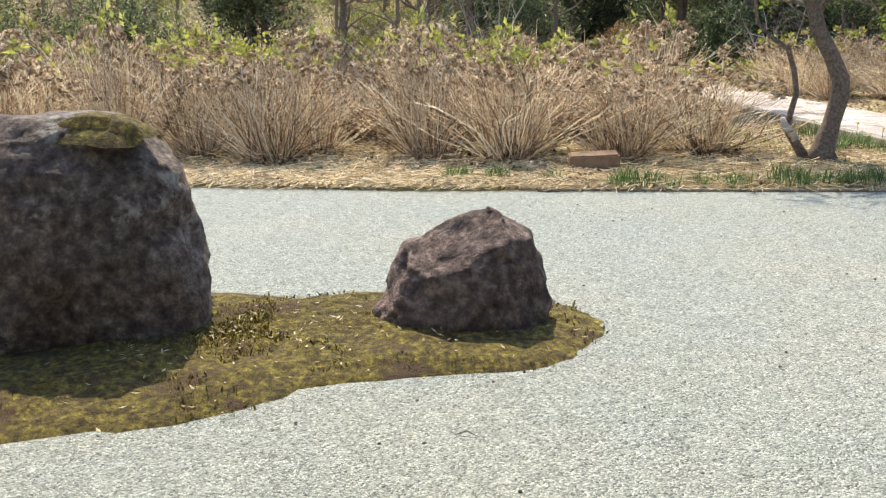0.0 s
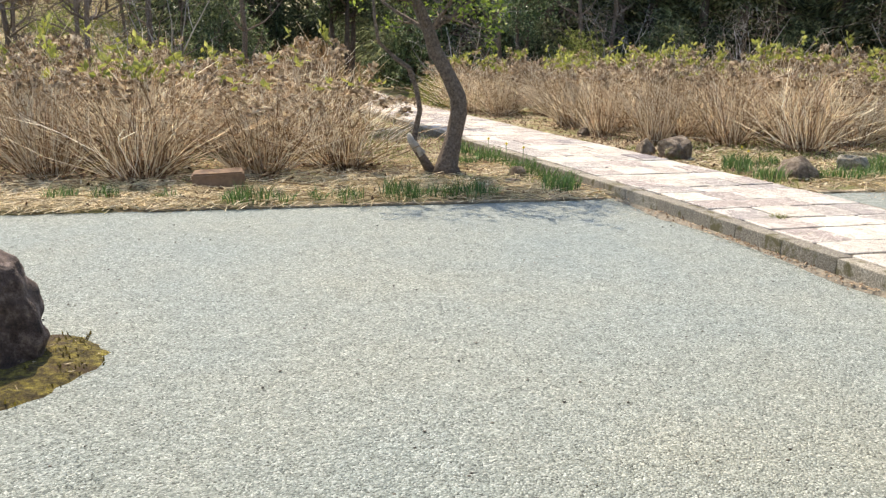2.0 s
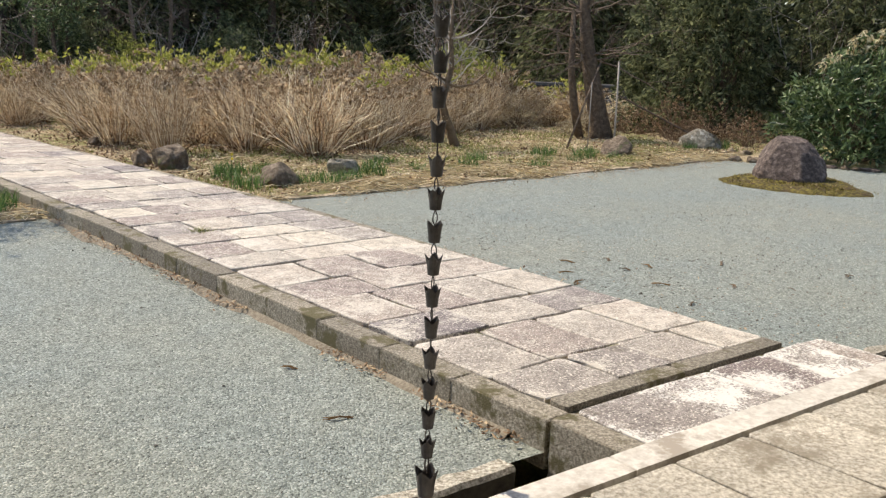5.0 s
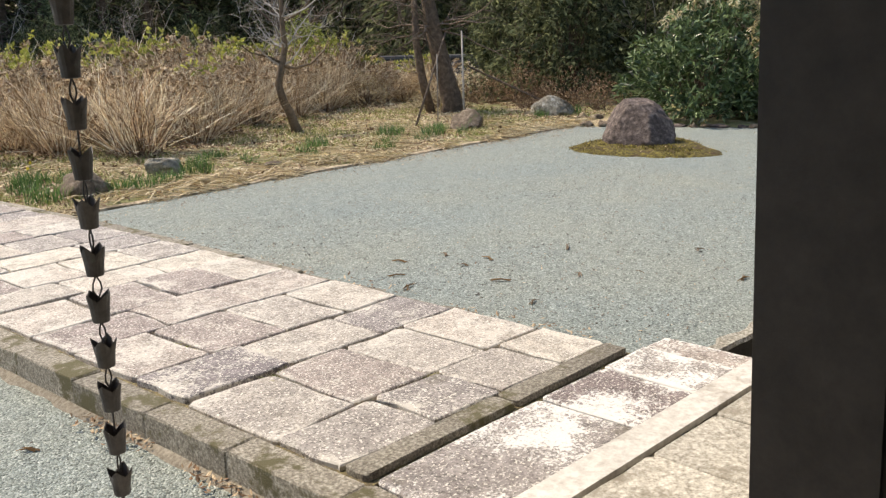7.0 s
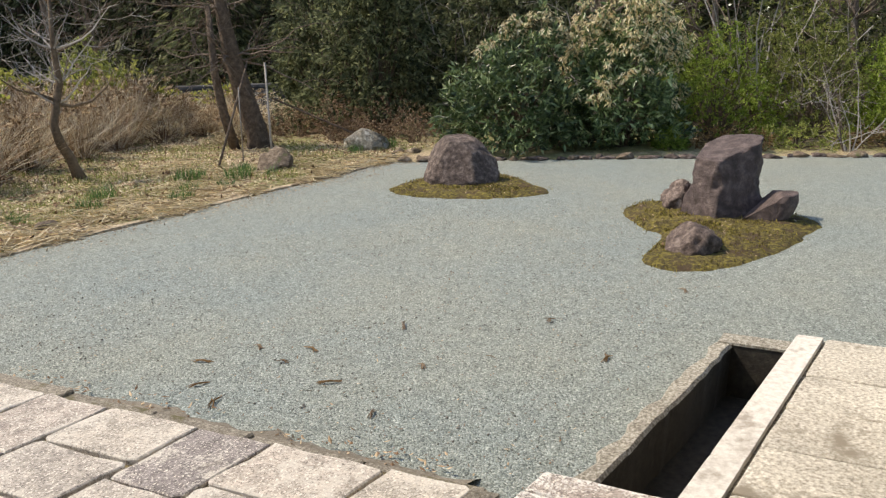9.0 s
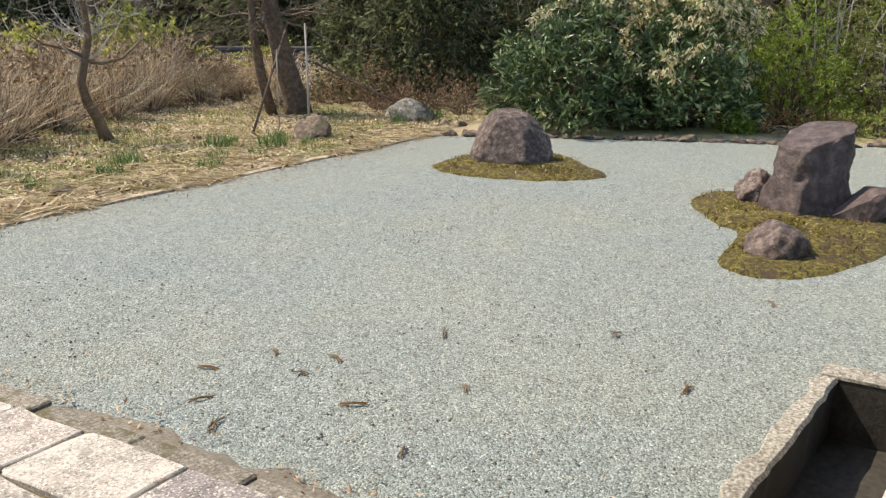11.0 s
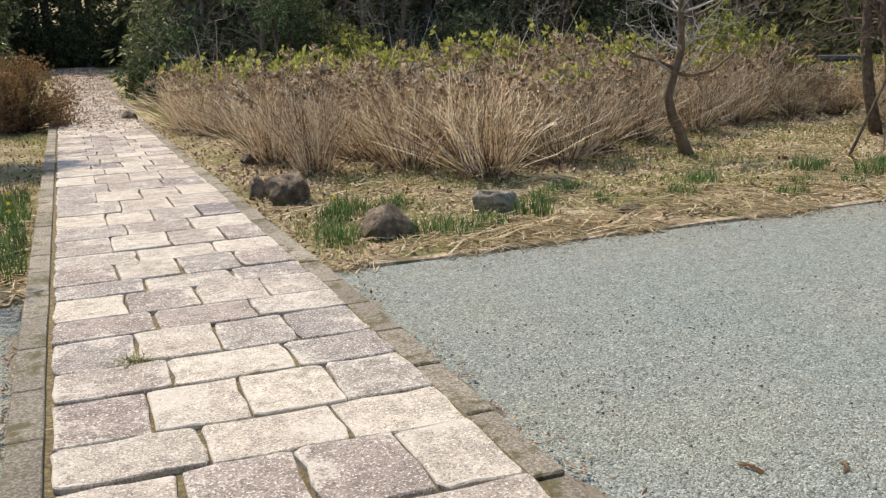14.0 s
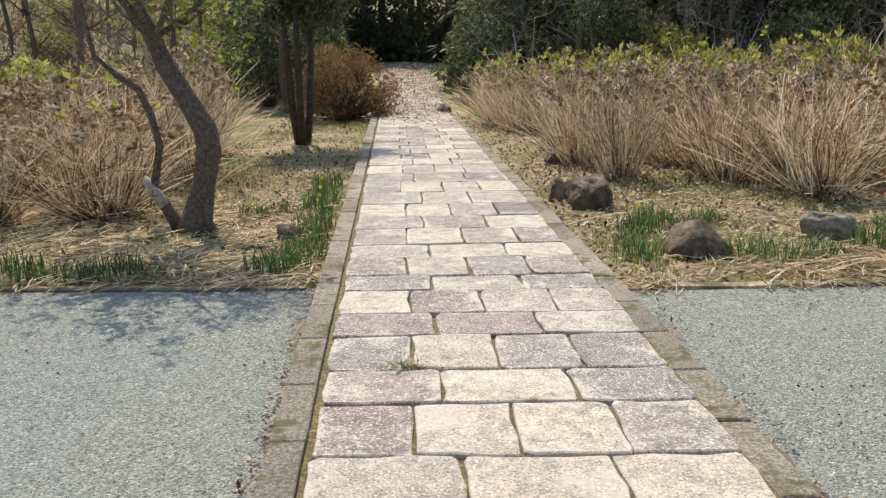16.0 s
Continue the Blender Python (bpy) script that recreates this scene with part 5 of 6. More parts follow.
    firsts = [(-1.95, 16.9), (13.5, 26.5), (3.0, 25.0), (9.5, 27.8), (15.0, 26.5), (0.5, 24.0), (-0.9, 21.5), (-3.0, 24.0), (-5.5, 25.5), (-8.5, 25), (-1.5, 28), (-6, 30), (-11, 29), (-4, 33), (-9, 35), (-14, 33), (-1, 36), (-13, 24), (21.8, 6.6), (23.0, 4.6), (17.6, 16.9), (22.8, 1.8), (-17, 30), (-7, 38), (-12, 40), (-3, 41), (-17, 38), (24, 23), (10.8, 25.8)]
    for k, (x, y) in enumerate(firsts):
        m = pose(x, y, land(x, y), 0, 0, 77 * k)
        if k < 3:
            bares[k].matrix_world = m
        else:
            copy_thing(bares[k % 3], m)


def make_thicket():
    """Bare many-stemmed shrubs with pale twigs in front of the dark wood."""
    kinds = []
    for seed in range(3):
        t = thing("bare_shrub", "tall leafless grey shrub with many thin pale branches", "shrub", "bare thicket", at=(0, 0, -60))
        rng = random.Random(400 + seed)
        for k in range(9):
            g, tips = Geo(), []
            a = rng.uniform(0, 6.28)
            limb(g, (0.12 * math.cos(a), 0.12 * math.sin(a), -0.05), (0.5 * math.cos(a), 0.5 * math.sin(a), 1.0), rng.uniform(1.7, 2.9), 0.024, rng, 2, tips, 5, 0.42, 0.5, 0.05)
            part("branch", g, TWIG if (k + seed) % 3 else BARK, t)
        kinds.append(t)
    rng = random.Random(91)
    spots = [(20.2, 1.75), (21.4, 6.0), (21.0, 7.4), (22.2, 5.2), (21.9, 3.4), (22.9, 2.0), (23.2, 7.6), (22.4, 9.6)]
    spots += [(x + rng.uniform(-0.5, 0.5), 24.6 + rng.uniform(-0.4, 1.2) - max(0, x - 14) * 0.5) for x in (9.3, 10.6, 13.9, 15.0, 16.2, 17.3, 18.4, 19.6, 21.0, 22.3)]
    spots += [(2.2, 22.6), (0.8, 21.0), (-1.2, 20.2), (-3.1, 20.8), (-5.6, 20.0), (-8.0, 19.6)]
    for k, (x, y) in enumerate(spots):
        size = 0.55 if k == 0 else rng.uniform(0.85, 1.2)
        m = pose(x, y, land(x, y), 0, 0, 67 * k) @ Matrix.Diagonal((size, size, size, 1))
        if k < 3:
            kinds[k].matrix_world = m
        else:
            copy_thing(kinds[k % 3], m)


make_thicket()
make_leaning_tree()
make_bare_tree()
make_supported_tree()
make_dark_tree((4.40, 17.5, land(4.40, 17.5)), 41, 3.6, "dark multi-stemmed evergreen tree beside the paved path", 3, 1.0, 1.75, 15)
make_dark_tree((-4.0, 18.6, -0.2), 42, 3.4, "dark round-topped evergreen tree behind the dry shrubs", 5, 1.1, 1.5)
make_dark_tree((10.9, 24.6, -0.3), 43, 3.6, "small clipped evergreen before the dark wood", 2, 0.9, 1.6, mat=LEAF_GLOSS)
make_bushes()
make_wood()


def make_small_tree():
    t = thing("young_tree", "small bare branching sapling before dry shrubs", "tree", at=(-3.85, 11.3, land(-3.85, 11.3)))
    g = Geo()
    g.tube([(0, 0, -0.05), (0.05, 0, 0.2), (0.22, 0, 0.42), (0.36, 0, 0.62), (0.42, 0, 0.9), (0.40, 0, 1.15)], [0.045, 0.04, 0.032, 0.026, 0.016, 0.008], 6)
    for a, b, c in (((0.22, 0, 0.42), (0.18, 0.1, 0.75), (0.10, 0.1, 1.15)), ((0.05, 0, 0.25), (-0.12, 0, 0.5), (-0.35, 0.05, 0.95)), ((0.3, 0, 0.55), (0.2, -0.1, 0.85), (0.25, -0.1, 1.2)), ((0.4, 0, 0.75), (0.5, 0, 0.9), (0.55, 0.1, 1.1))):
        g.tube([a, b, c], [0.018, 0.013, 0.005], 5)
    part("trunk", g, BARK_BROWN, t, smooth=True)


make_small_tree()


def make_shed():
    s = thing("low_shed", "low dark shed with a grey tiled roof behind trees", "shed", at=(22.1, 16.1, -0.9), turn=-48)
    g = Geo()
    g.box((-1.2, -1.1, 0), (1.2, 1.1, 0.95))
    part("wall", g, SHEDWALL, s)
    roof = Geo()
    for k in range(10):
        y0, y1 = -1.5 + k * 0.15, -1.5 + (k + 1) * 0.15 + 0.02
        z0, z1 = 0.85 + k * 0.085, 0.85 + (k + 1) * 0.085
        for j in range(13):
            x0 = -1.36 + j * 0.209
            roof.add([(x0, y0, z0 + 0.02), (x0 + 0.10, y0, z0 + 0.055), (x0 + 0.2, y0, z0 + 0.02), (x0 + 0.2, y1, z1), (x0 + 0.10, y1, z1 + 0.035), (x0, y1, z1)], [(0, 1, 4, 5), (1, 2, 3, 4)])
            roof.add([(x0, -y0, z0 + 0.02), (x0 + 0.10, -y0, z0 + 0.055), (x0 + 0.2, -y0, z0 + 0.02), (x0 + 0.2, -y1, z1), (x0 + 0.10, -y1, z1 + 0.035), (x0, -y1, z1)], [(5, 4, 1, 0), (4, 3, 2, 1)])
    part("roof_tiles", roof, TILE, s, "overlapping grey roof tiles")
    ridge = Geo()
    ridge.tube([(-1.4, 0, 1.73), (1.4, 0, 1.73)], [0.09, 0.09], 8)
    part("ridge", ridge, TILE, s)


make_shed()


# ---- ground cover and litter ----
def tuft(seed, n, height, spread):
    g = Geo()
    rng = random.Random(seed)
    for _ in range(n):
        a, r = rng.uniform(0, 6.28), spread * math.sqrt(rng.random())
        g.blade((r * math.cos(a), r * math.sin(a), -0.02), (rng.gauss(0, 0.065), rng.gauss(0, 0.065)), height * rng.uniform(0.6, 1.1), rng.uniform(0.008, 0.014), rng.uniform(0, 6.28))
    return g


def make_daffodils():
    kinds = []
    for s, n, h, r in ((1, 70, 0.19, 0.15), (2, 95, 0.23, 0.20), (3, 45, 0.16, 0.13)):
        t = thing("daffodil_clump", "clump of upright green daffodil leaves", "plant", "daffodils", at=(0, 0, -20))
        part("leaves", tuft(s, n, h, r), BLADE, t)
        kinds.append(t)
    spots = [(1.75, 8.75), (1.95, 8.8), (2.25, 8.72), (2.9, 8.68), (3.45, 8.7), (3.65, 8.72), (3.9, 8.66), (4.2, 8.7), (4.45, 8.7), (5.45, 8.9), (5.3, 8.85), (1.1, 9.1), (0.5, 9.2),
             (5.5, 9.25), (5.5, 9.6), (5.48, 9.95), (5.45, 10.3), (5.45, 10.7), (5.42, 11.1), (5.4, 11.5), (5.38, 11.9), (5.35, 12.4), (5.3, 12.9), (5.0, 11.2), (4.8, 10.9),
             (8.6, 10.3), (8.85, 10.15), (9.1, 10.3), (8.4, 10.05), (8.2, 9.6), (8.9, 8.95), (9.15, 8.8), (9.45, 8.75), (9.6, 9.0), (10.15, 9.3), (11.1, 9.5), (11.0, 10.2), (14.2, 10.0), (14.5, 10.1), (12.9, 8.8), (14.6, 9.4),
             (15.1, 9.6), (15.3, 9.9), (15.8, 9.6), (15.0, 9.1), (11.9, 9.3), (12.6, 9.9), (13.4, 9.2), (17.6, 9.4), (18.5, 9.3), (13.8, 8.9), (10.6, 9.9), (8.15, 9.0), (2.6, 8.75), (0.1, 9.25)]
    rng = random.Random(4)
    for i, (x, y) in enumerate(spots):
        m = pose(x, y, land(x, y), 0, 0, rng.uniform(0, 360))
        k = kinds[i % 3]
        if i < 3:
            k.matrix_world = m
        else:
            copy_thing(k, m)
    for x, y in ((5.5, 10.5), (5.45, 11.0), (8.55, 10.2), (8.3, 9.7), (5.4, 11.6)):
        f = thing("daffodil_flower", "yellow daffodil flower on a green stalk", "flower", "daffodil flowers", at=(x, y, land(x, y)))
        g, p = Geo(), Geo()
        g.tube([(0, 0, 0), (0.01, 0, 0.2), (0.0, -0.02, 0.3)], [0.004, 0.004, 0.003], 5)
        for k in range(6):
            a = k * math.pi / 3
            w = Vector((math.cos(a), -0.3, math.sin(a))).normalized()
            p.leaf((0, -0.02, 0.3), w, w.cross(Vector((0, 1, 0))).normalized(), 0.024, 0.014)
        p.tube([(0, -0.02, 0.3), (0, -0.04, 0.3)], [0.006, 0.010], 8)
        stalk = part("stalk", g, BLADE, f)
        part("bloom", p, YELLOW, stalk, "yellow petals")


make_daffodils()


def make_moss_tufts():
    """Short moss shoots and crumbs over the islands."""
    rng = random.Random(44)
    for ob in [o for o in scene.objects if o.name.startswith("moss_island")]:
        g, crumbs = Geo(), Geo()
        verts = [v.co.copy() for v in ob.data.vertices]
        for v in verts[96:]:
            for _ in range(5):
                x, y = v.x + rng.uniform(-0.07, 0.07), v.y + rng.uniform(-0.07, 0.07)
                if noise.noise(Vector((x * 2.2, y * 2.2, 5))) + 0.4 * noise.noise(Vector((x * 7, y * 7, 1))) < 0.10:
                    continue
                g.blade((x, y, v.z - 0.012), (rng.gauss(0, 0.012), rng.gauss(0, 0.012)), rng.uniform(0.015, 0.035), rng.uniform(0.006, 0.012), rng.uniform(0, 6.28))
        for v in rng.sample(verts[96:], 330):
            w = Vector((rng.uniform(-1, 1), rng.uniform(-1, 1), rng.uniform(0, 0.4))).normalized()
            crumbs.leaf(v + Vector((rng.uniform(-0.06, 0.06), rng.uniform(-0.06, 0.06), 0.008)), w, w.cross(Vector((0, 0, 1))).normalized(), rng.uniform(0.015, 0.05), rng.uniform(0.006, 0.018))
        part("moss_shoot_cover", g, MOSSTUFT, ob, "short yellow-green moss shoots", kind="stuff")
        part("leaf_crumb_litter", crumbs, STRAW if ob.name.endswith("d") else BROWNLEAF, ob, "brown leaf crumbs", kind="stuff")


make_moss_tufts()


def scatter_litter():
    rng = random.Random(12)
    straw, leaves, turf = Geo(), Geo(), Geo()

    def lay(x, y, lo, hi, w):
        a, l = rng.uniform(0, math.pi), rng.uniform(lo, hi)
        dx, dy = math.cos(a) * l / 2, math.sin(a) * l / 2
        z = land(x, y) + rng.uniform(0.006, 0.045)
        e = rng.uniform(-0.02, 0.03)
        straw.tube([(x - dx, y - dy, z), (x + rng.uniform(-0.02, 0.02), y, z + 0.012), (x + dx, y + dy, z + e)], [w, w, w * 0.7], 3)
    for _ in range(11000):
        x, d = rng.uniform(-6, 17), rng.random() ** 1.6 * 3.4
        y = (left_edge(x) if x < 6.8 else right_edge(x)) + 0.02 + d
        if path_left(y) - 0.25 < x < path_right(y) + 0.25:
            continue
        dens = noise.noise(Vector((x * 0.7, y * 0.9, 9)))
        if x > 6.8 and dens < 0.08:
            continue
        lay(x, y, 0.10, 0.55, rng.uniform(0.0025, 0.005))
    for _ in range(8500):
        x = rng.uniform(-6, 1.6)
        y = left_edge(x) + 0.03 + abs(rng.gauss(0, 0.42))
        lay(x, y, 0.06, 0.30, rng.uniform(0.002, 0.004))
    for cx, cy in ((11.6, 8.85), (12.2, 8.75), (13.0, 8.9), (16.3, 8.9), (4.0, 9.4), (4.6, 9.2), (3.0, 9.4), (9.2, 8.7), (10.0, 8.6), (3.5, 9.9), (22, 0.8)):
        for _ in range(150):
            lay(rng.gauss(cx, 0.38), max(right_edge(0) + 0.05 if cx > 6.8 and cx < 20 else -9, rng.gauss(cy, 0.2)), 0.2, 0.65, rng.uniform(0.003, 0.006))
    for _ in range(34000):
        x, y = rng.uniform(-7, 19), rng.uniform(8.3, 14.5)
        if rng.random() < 0.22:
            x, y = rng.choice((rng.uniform(3.2, 5.7), rng.uniform(7.3, 9.0))), rng.uniform(9, 24)
        if bed_depth(x, y) < 0.05 or path_left(y) - 0.2 < x < path_right(y) + 0.2:
            continue
        w = Vector((rng.uniform(-1, 1), rng.uniform(-1, 1), rng.uniform(-0.15, 0.5))).normalized()
        leaves.leaf((x, y, land(x, y) + rng.uniform(0.004, 0.03)), w, w.cross(Vector((rng.uniform(-0.4, 0.4), 0, 1))).normalized(), rng.uniform(0.03, 0.085), rng.uniform(0.02, 0.05))
    for _ in range(60000):
        x, y = rng.uniform(7.9, 19), rng.uniform(8.4, 14)
        if rng.random() < 0.25:
            x, y = rng.uniform(3.4, 5.7), rng.uniform(9.6, 22)
        if path_left(y) - 0.2 < x < path_right(y) + 0.2:
            continue
        if noise.noise(Vector((x * 0.9, y * 0.9, 2))) + 0.5 * noise.noise(Vector((x * 2.5, y * 2.5, 6))) < 0.04:
            continue
        turf.blade((x, y, land(x, y) - 0.005), (rng.gauss(0, 0.02), rng.gauss(0, 0.02)), rng.uniform(0.03, 0.09), rng.uniform(0.005, 0.010), rng.uniform(0, 6.28))
    for _ in range(1100):
        y = 2.2 + 6.0 * rng.random()
        x = path_left(y) - 0.18 - abs(rng.gauss(0, 0.06)) if rng.random() < 0.6 else path_right(y) + 0.2 + abs(rng.gauss(0, 0.10))
        if noise.noise(Vector((x, y * 1.5, 3))) < -0.1:
            continue
        w = Vector((rng.uniform(-1, 1), rng.uniform(-1, 1), rng.uniform(0, 0.4))).normalized()
        leaves.leaf((x, y, 0.03), w, w.cross(Vector((0, 0, 1))).normalized(), rng.uniform(0.015, 0.05), rng.uniform(0.008, 0.022))
    for _ in range(1500):
        x = 8 + 9.5 * rng.random() ** 0.7
        y = right_edge(x) - 0.06 - abs(rng.gauss(0, 0.28))
        w = Vector((rng.uniform(-1, 1), rng.uniform(-1, 1), rng.uniform(0, 0.4))).normalized()
        leaves.leaf((x, y, fall(y) + 0.012), w, w.cross(Vector((0, 0, 1))).normalized(), rng.uniform(0.015, 0.05), rng.uniform(0.006, 0.018))
    for _ in range(4200):
        x, y = rng.uniform(8.1, 17.5), rng.uniform(2.0, 8)
        w = Vector((rng.uniform(-1, 1), rng.uniform(-1, 1), rng.uniform(0, 0.3))).normalized()
        if y > gravel_floor(x) + 0.1:
            leaves.leaf((x, y, 0.010), w, w.cross(Vector((0, 0, 1))).normalized(), rng.uniform(0.012, 0.035), rng.uniform(0.004, 0.010))
    for _ in range(6000):
        y = 19.5 + 22.5 * rng.random() ** 0.7
        x = path_left(y) + (path_right(y) - path_left(y)) * rng.random()
        w = Vector((rng.uniform(-1, 1), rng.uniform(-1, 1), rng.uniform(0, 0.3))).normalized()
        leaves.leaf((x, y, PATH_Z + fall(y) + 0.012), w, w.cross(Vector((0, 0, 1))).normalized(), rng.uniform(0.03, 0.09), rng.uniform(0.02, 0.05))
    for _ in range(1500):
        x = rng.uniform(7.9, 17.4)
        if noise.noise(Vector((x * 1.1, 4, 9))) > -0.05:
            lay(x, right_edge(x) + rng.gauss(0.03, 0.07), 0.08, 0.4, rng.uniform(0.002, 0.005))
    for _ in range(9000):
        x, y = rng.uniform(7.9, 19), rng.uniform(8.35, 14.5)
        if rng.random() < 0.3:
            x, y = rng.uniform(-5, 5.7), rng.uniform(8.9, 12)
        if bed_depth(x, y) < 0.03 or path_left(y) - 0.2 < x < path_right(y) + 0.2:
            continue
        w = Vector((rng.uniform(-1, 1), rng.uniform(-1, 1), rng.uniform(-0.05, 0.4))).normalized()
        straw.leaf((x, y, land(x, y) + rng.uniform(0.008, 0.035)), w, w.cross(Vector((rng.uniform(-0.4, 0.4), 0, 1))).normalized(), rng.uniform(0.03, 0.08), rng.uniform(0.012, 0.04))
    solo("straw_litter", straw, STRAW, "dry pale straw and broken stems on the beds", "straw", "stuff")
    solo("fallen_leaves", leaves, BROWNLEAF, "brown fallen leaves on the beds", "leaves", "stuff")
    solo("turf", turf, TURF, "short yellow-green turf and moss", "grass", "stuff")


scatter_litter()


def scatter_stones():
    """Loose larger chips on the gravel, and what the wind has dropped there."""
    rng = random.Random(19)
    chips, dark = Geo(), Geo()
    base = bmesh.new()
    bmesh.ops.create_icosphere(base, subdivisions=1, radius=1)
    vs, fs = [v.co.copy() for v in base.verts], [[v.index for v in f.verts] for f in base.faces]
    base.free()
    octa = ([Vector(p) for p in ((1, 0, 0), (0, 1, 0), (-1, 0, 0), (0, -1, 0), (0, 0, 1))], [(0, 1, 4), (1, 2, 4), (2, 3, 4), (3, 0, 4)])
    for _ in range(42000):
        if rng.random() < 0.6:
            x, y = rng.uniform(-1.5, 5.8), 2.2 + 5.5 * rng.random() ** 1.5
        else:
            x, y = rng.uniform(8.0, 13.0), 1.9 + 5.5 * rng.random() ** 1.4
        if y < gravel_floor(x) + 0.06:
            continue
        s = rng.uniform(0.0026, 0.0056)
        a, st = rng.uniform(0, 6.28), rng.uniform(0.6, 1.3)
        c, sn = math.cos(a) * s, math.sin(a) * s
        z = 0.010 * noise.noise(Vector((x * 0.8, y * 0.8, 0))) + 0.004 * noise.noise(Vector((x * 4, y * 4, 0)))
        chips.add([(x + p.x * c * st - p.y * sn, y + p.x * sn * st + p.y * c, z + p.z * s * 0.9 - 0.001) for p in octa[0]], octa[1])
    for _ in range(1000):
        x, y = (rng.uniform(-1, 5.7), rng.uniform(2.3, 8)) if rng.random() < 0.45 else (rng.uniform(8.1, 15), rng.uniform(1.9, 7.6))
        s = rng.choice((0.003, 0.004, 0.004, 0.005, 0.006, 0.009))
        dark.add([(x + v.x * s, y + v.y * s * 0.8, 0.004 + v.z * s * 0.6) for v in vs], fs)
    for _ in range(1900):
        x, y = 8.3 + 7.5 * rng.random() ** 1.3, rng.uniform(1.9, 6.5)
        if y > gravel_floor(x) + 0.1 and noise.noise(Vector((x * 0.9, y * 0.9, 5))) > -0.15:
            s = rng.uniform(0.003, 0.0095)
            dark.add([(x + v.x * s, y + v.y * s * 0.8, 0.003 + v.z * s * 0.6) for v in vs], fs)
    solo("gravel_chips", chips, thin("gravel_chip", [(0.0, (0.18, 0.20, 0.18)), (0.5, (0.28, 0.308, 0.282)), (1.0, (0.44, 0.455, 0.415))], rough=0.95), "loose pale gravel chips", "gravel", "stuff")
    solo("dark_pebbles", dark, thin("dark_pebble", [(0.0, (0.05, 0.045, 0.04)), (0.6, (0.16, 0.145, 0.125)), (1.0, (0.27, 0.245, 0.21))], rough=0.9), "scattered dark pebbles", "pebbles", "stuff")
    for x, y, l, a, red in ((9.80, 3.70, 0.20, 30, 0), (10.32, 2.85, 0.10, 10, 0), (9.78, 2.27, 0.16, 5, 1), (9.05, 4.30, 0.14, 50, 0), (9.16, 3.97, 0.14, 60, 1), (8.69, 4.45, 0.16, 120, 1), (9.2, 3.2, 0.12, 40, 0), (8.4, 4.2, 0.14, 150, 1), (0.08, 3.30, 0.09, 0, 0), (8.5, 3.1, 0.13, 20, 0),
                         (11.4, 2.2, 0.14, 30, 0), (8.9, 4.0, 0.10, 100, 0), (8.75, 3.55, 0.16, 130, 1), (5.4, 2.9, 0.16, 160, 1), (5.55, 3.6, 0.12, 120, 1), (8.25, 3.95, 0.16, 30, 1), (9.5, 2.9, 0.09, 70, 0), (7.98, 2.63, 0.16, 12, 0)):
        sub = random.Random(int(x * 100))
        ca, sa = math.cos(radians(a)), math.sin(radians(a))
        sprig = thing("fallen_sprig", "small dry fallen sprig lying on gravel" if not red else "small reddish dry sprig lying on gravel", "sprig", "fallen sprigs", at=(x, y, 0.004))
        for k in range(1 if l < 0.1 else 6):
            g = Geo()
            off = sub.uniform(-0.02, 0.02)
            dx, dy = l / 2 * sub.uniform(0.5, 1), sub.uniform(-0.03, 0.03)
            g.tube([(-dx * ca - off * sa, -dx * sa + off * ca, 0.004), (sub.uniform(-0.01, 0.01), off * 0.3, 0.016), (dx * ca - (off + dy) * sa, dx * sa + (off + dy) * ca, 0.008)], [0.0024, 0.0034, 0.0016], 4)
            part("twig", g, RUST if red else BARK_BROWN, sprig)


scatter_stones()


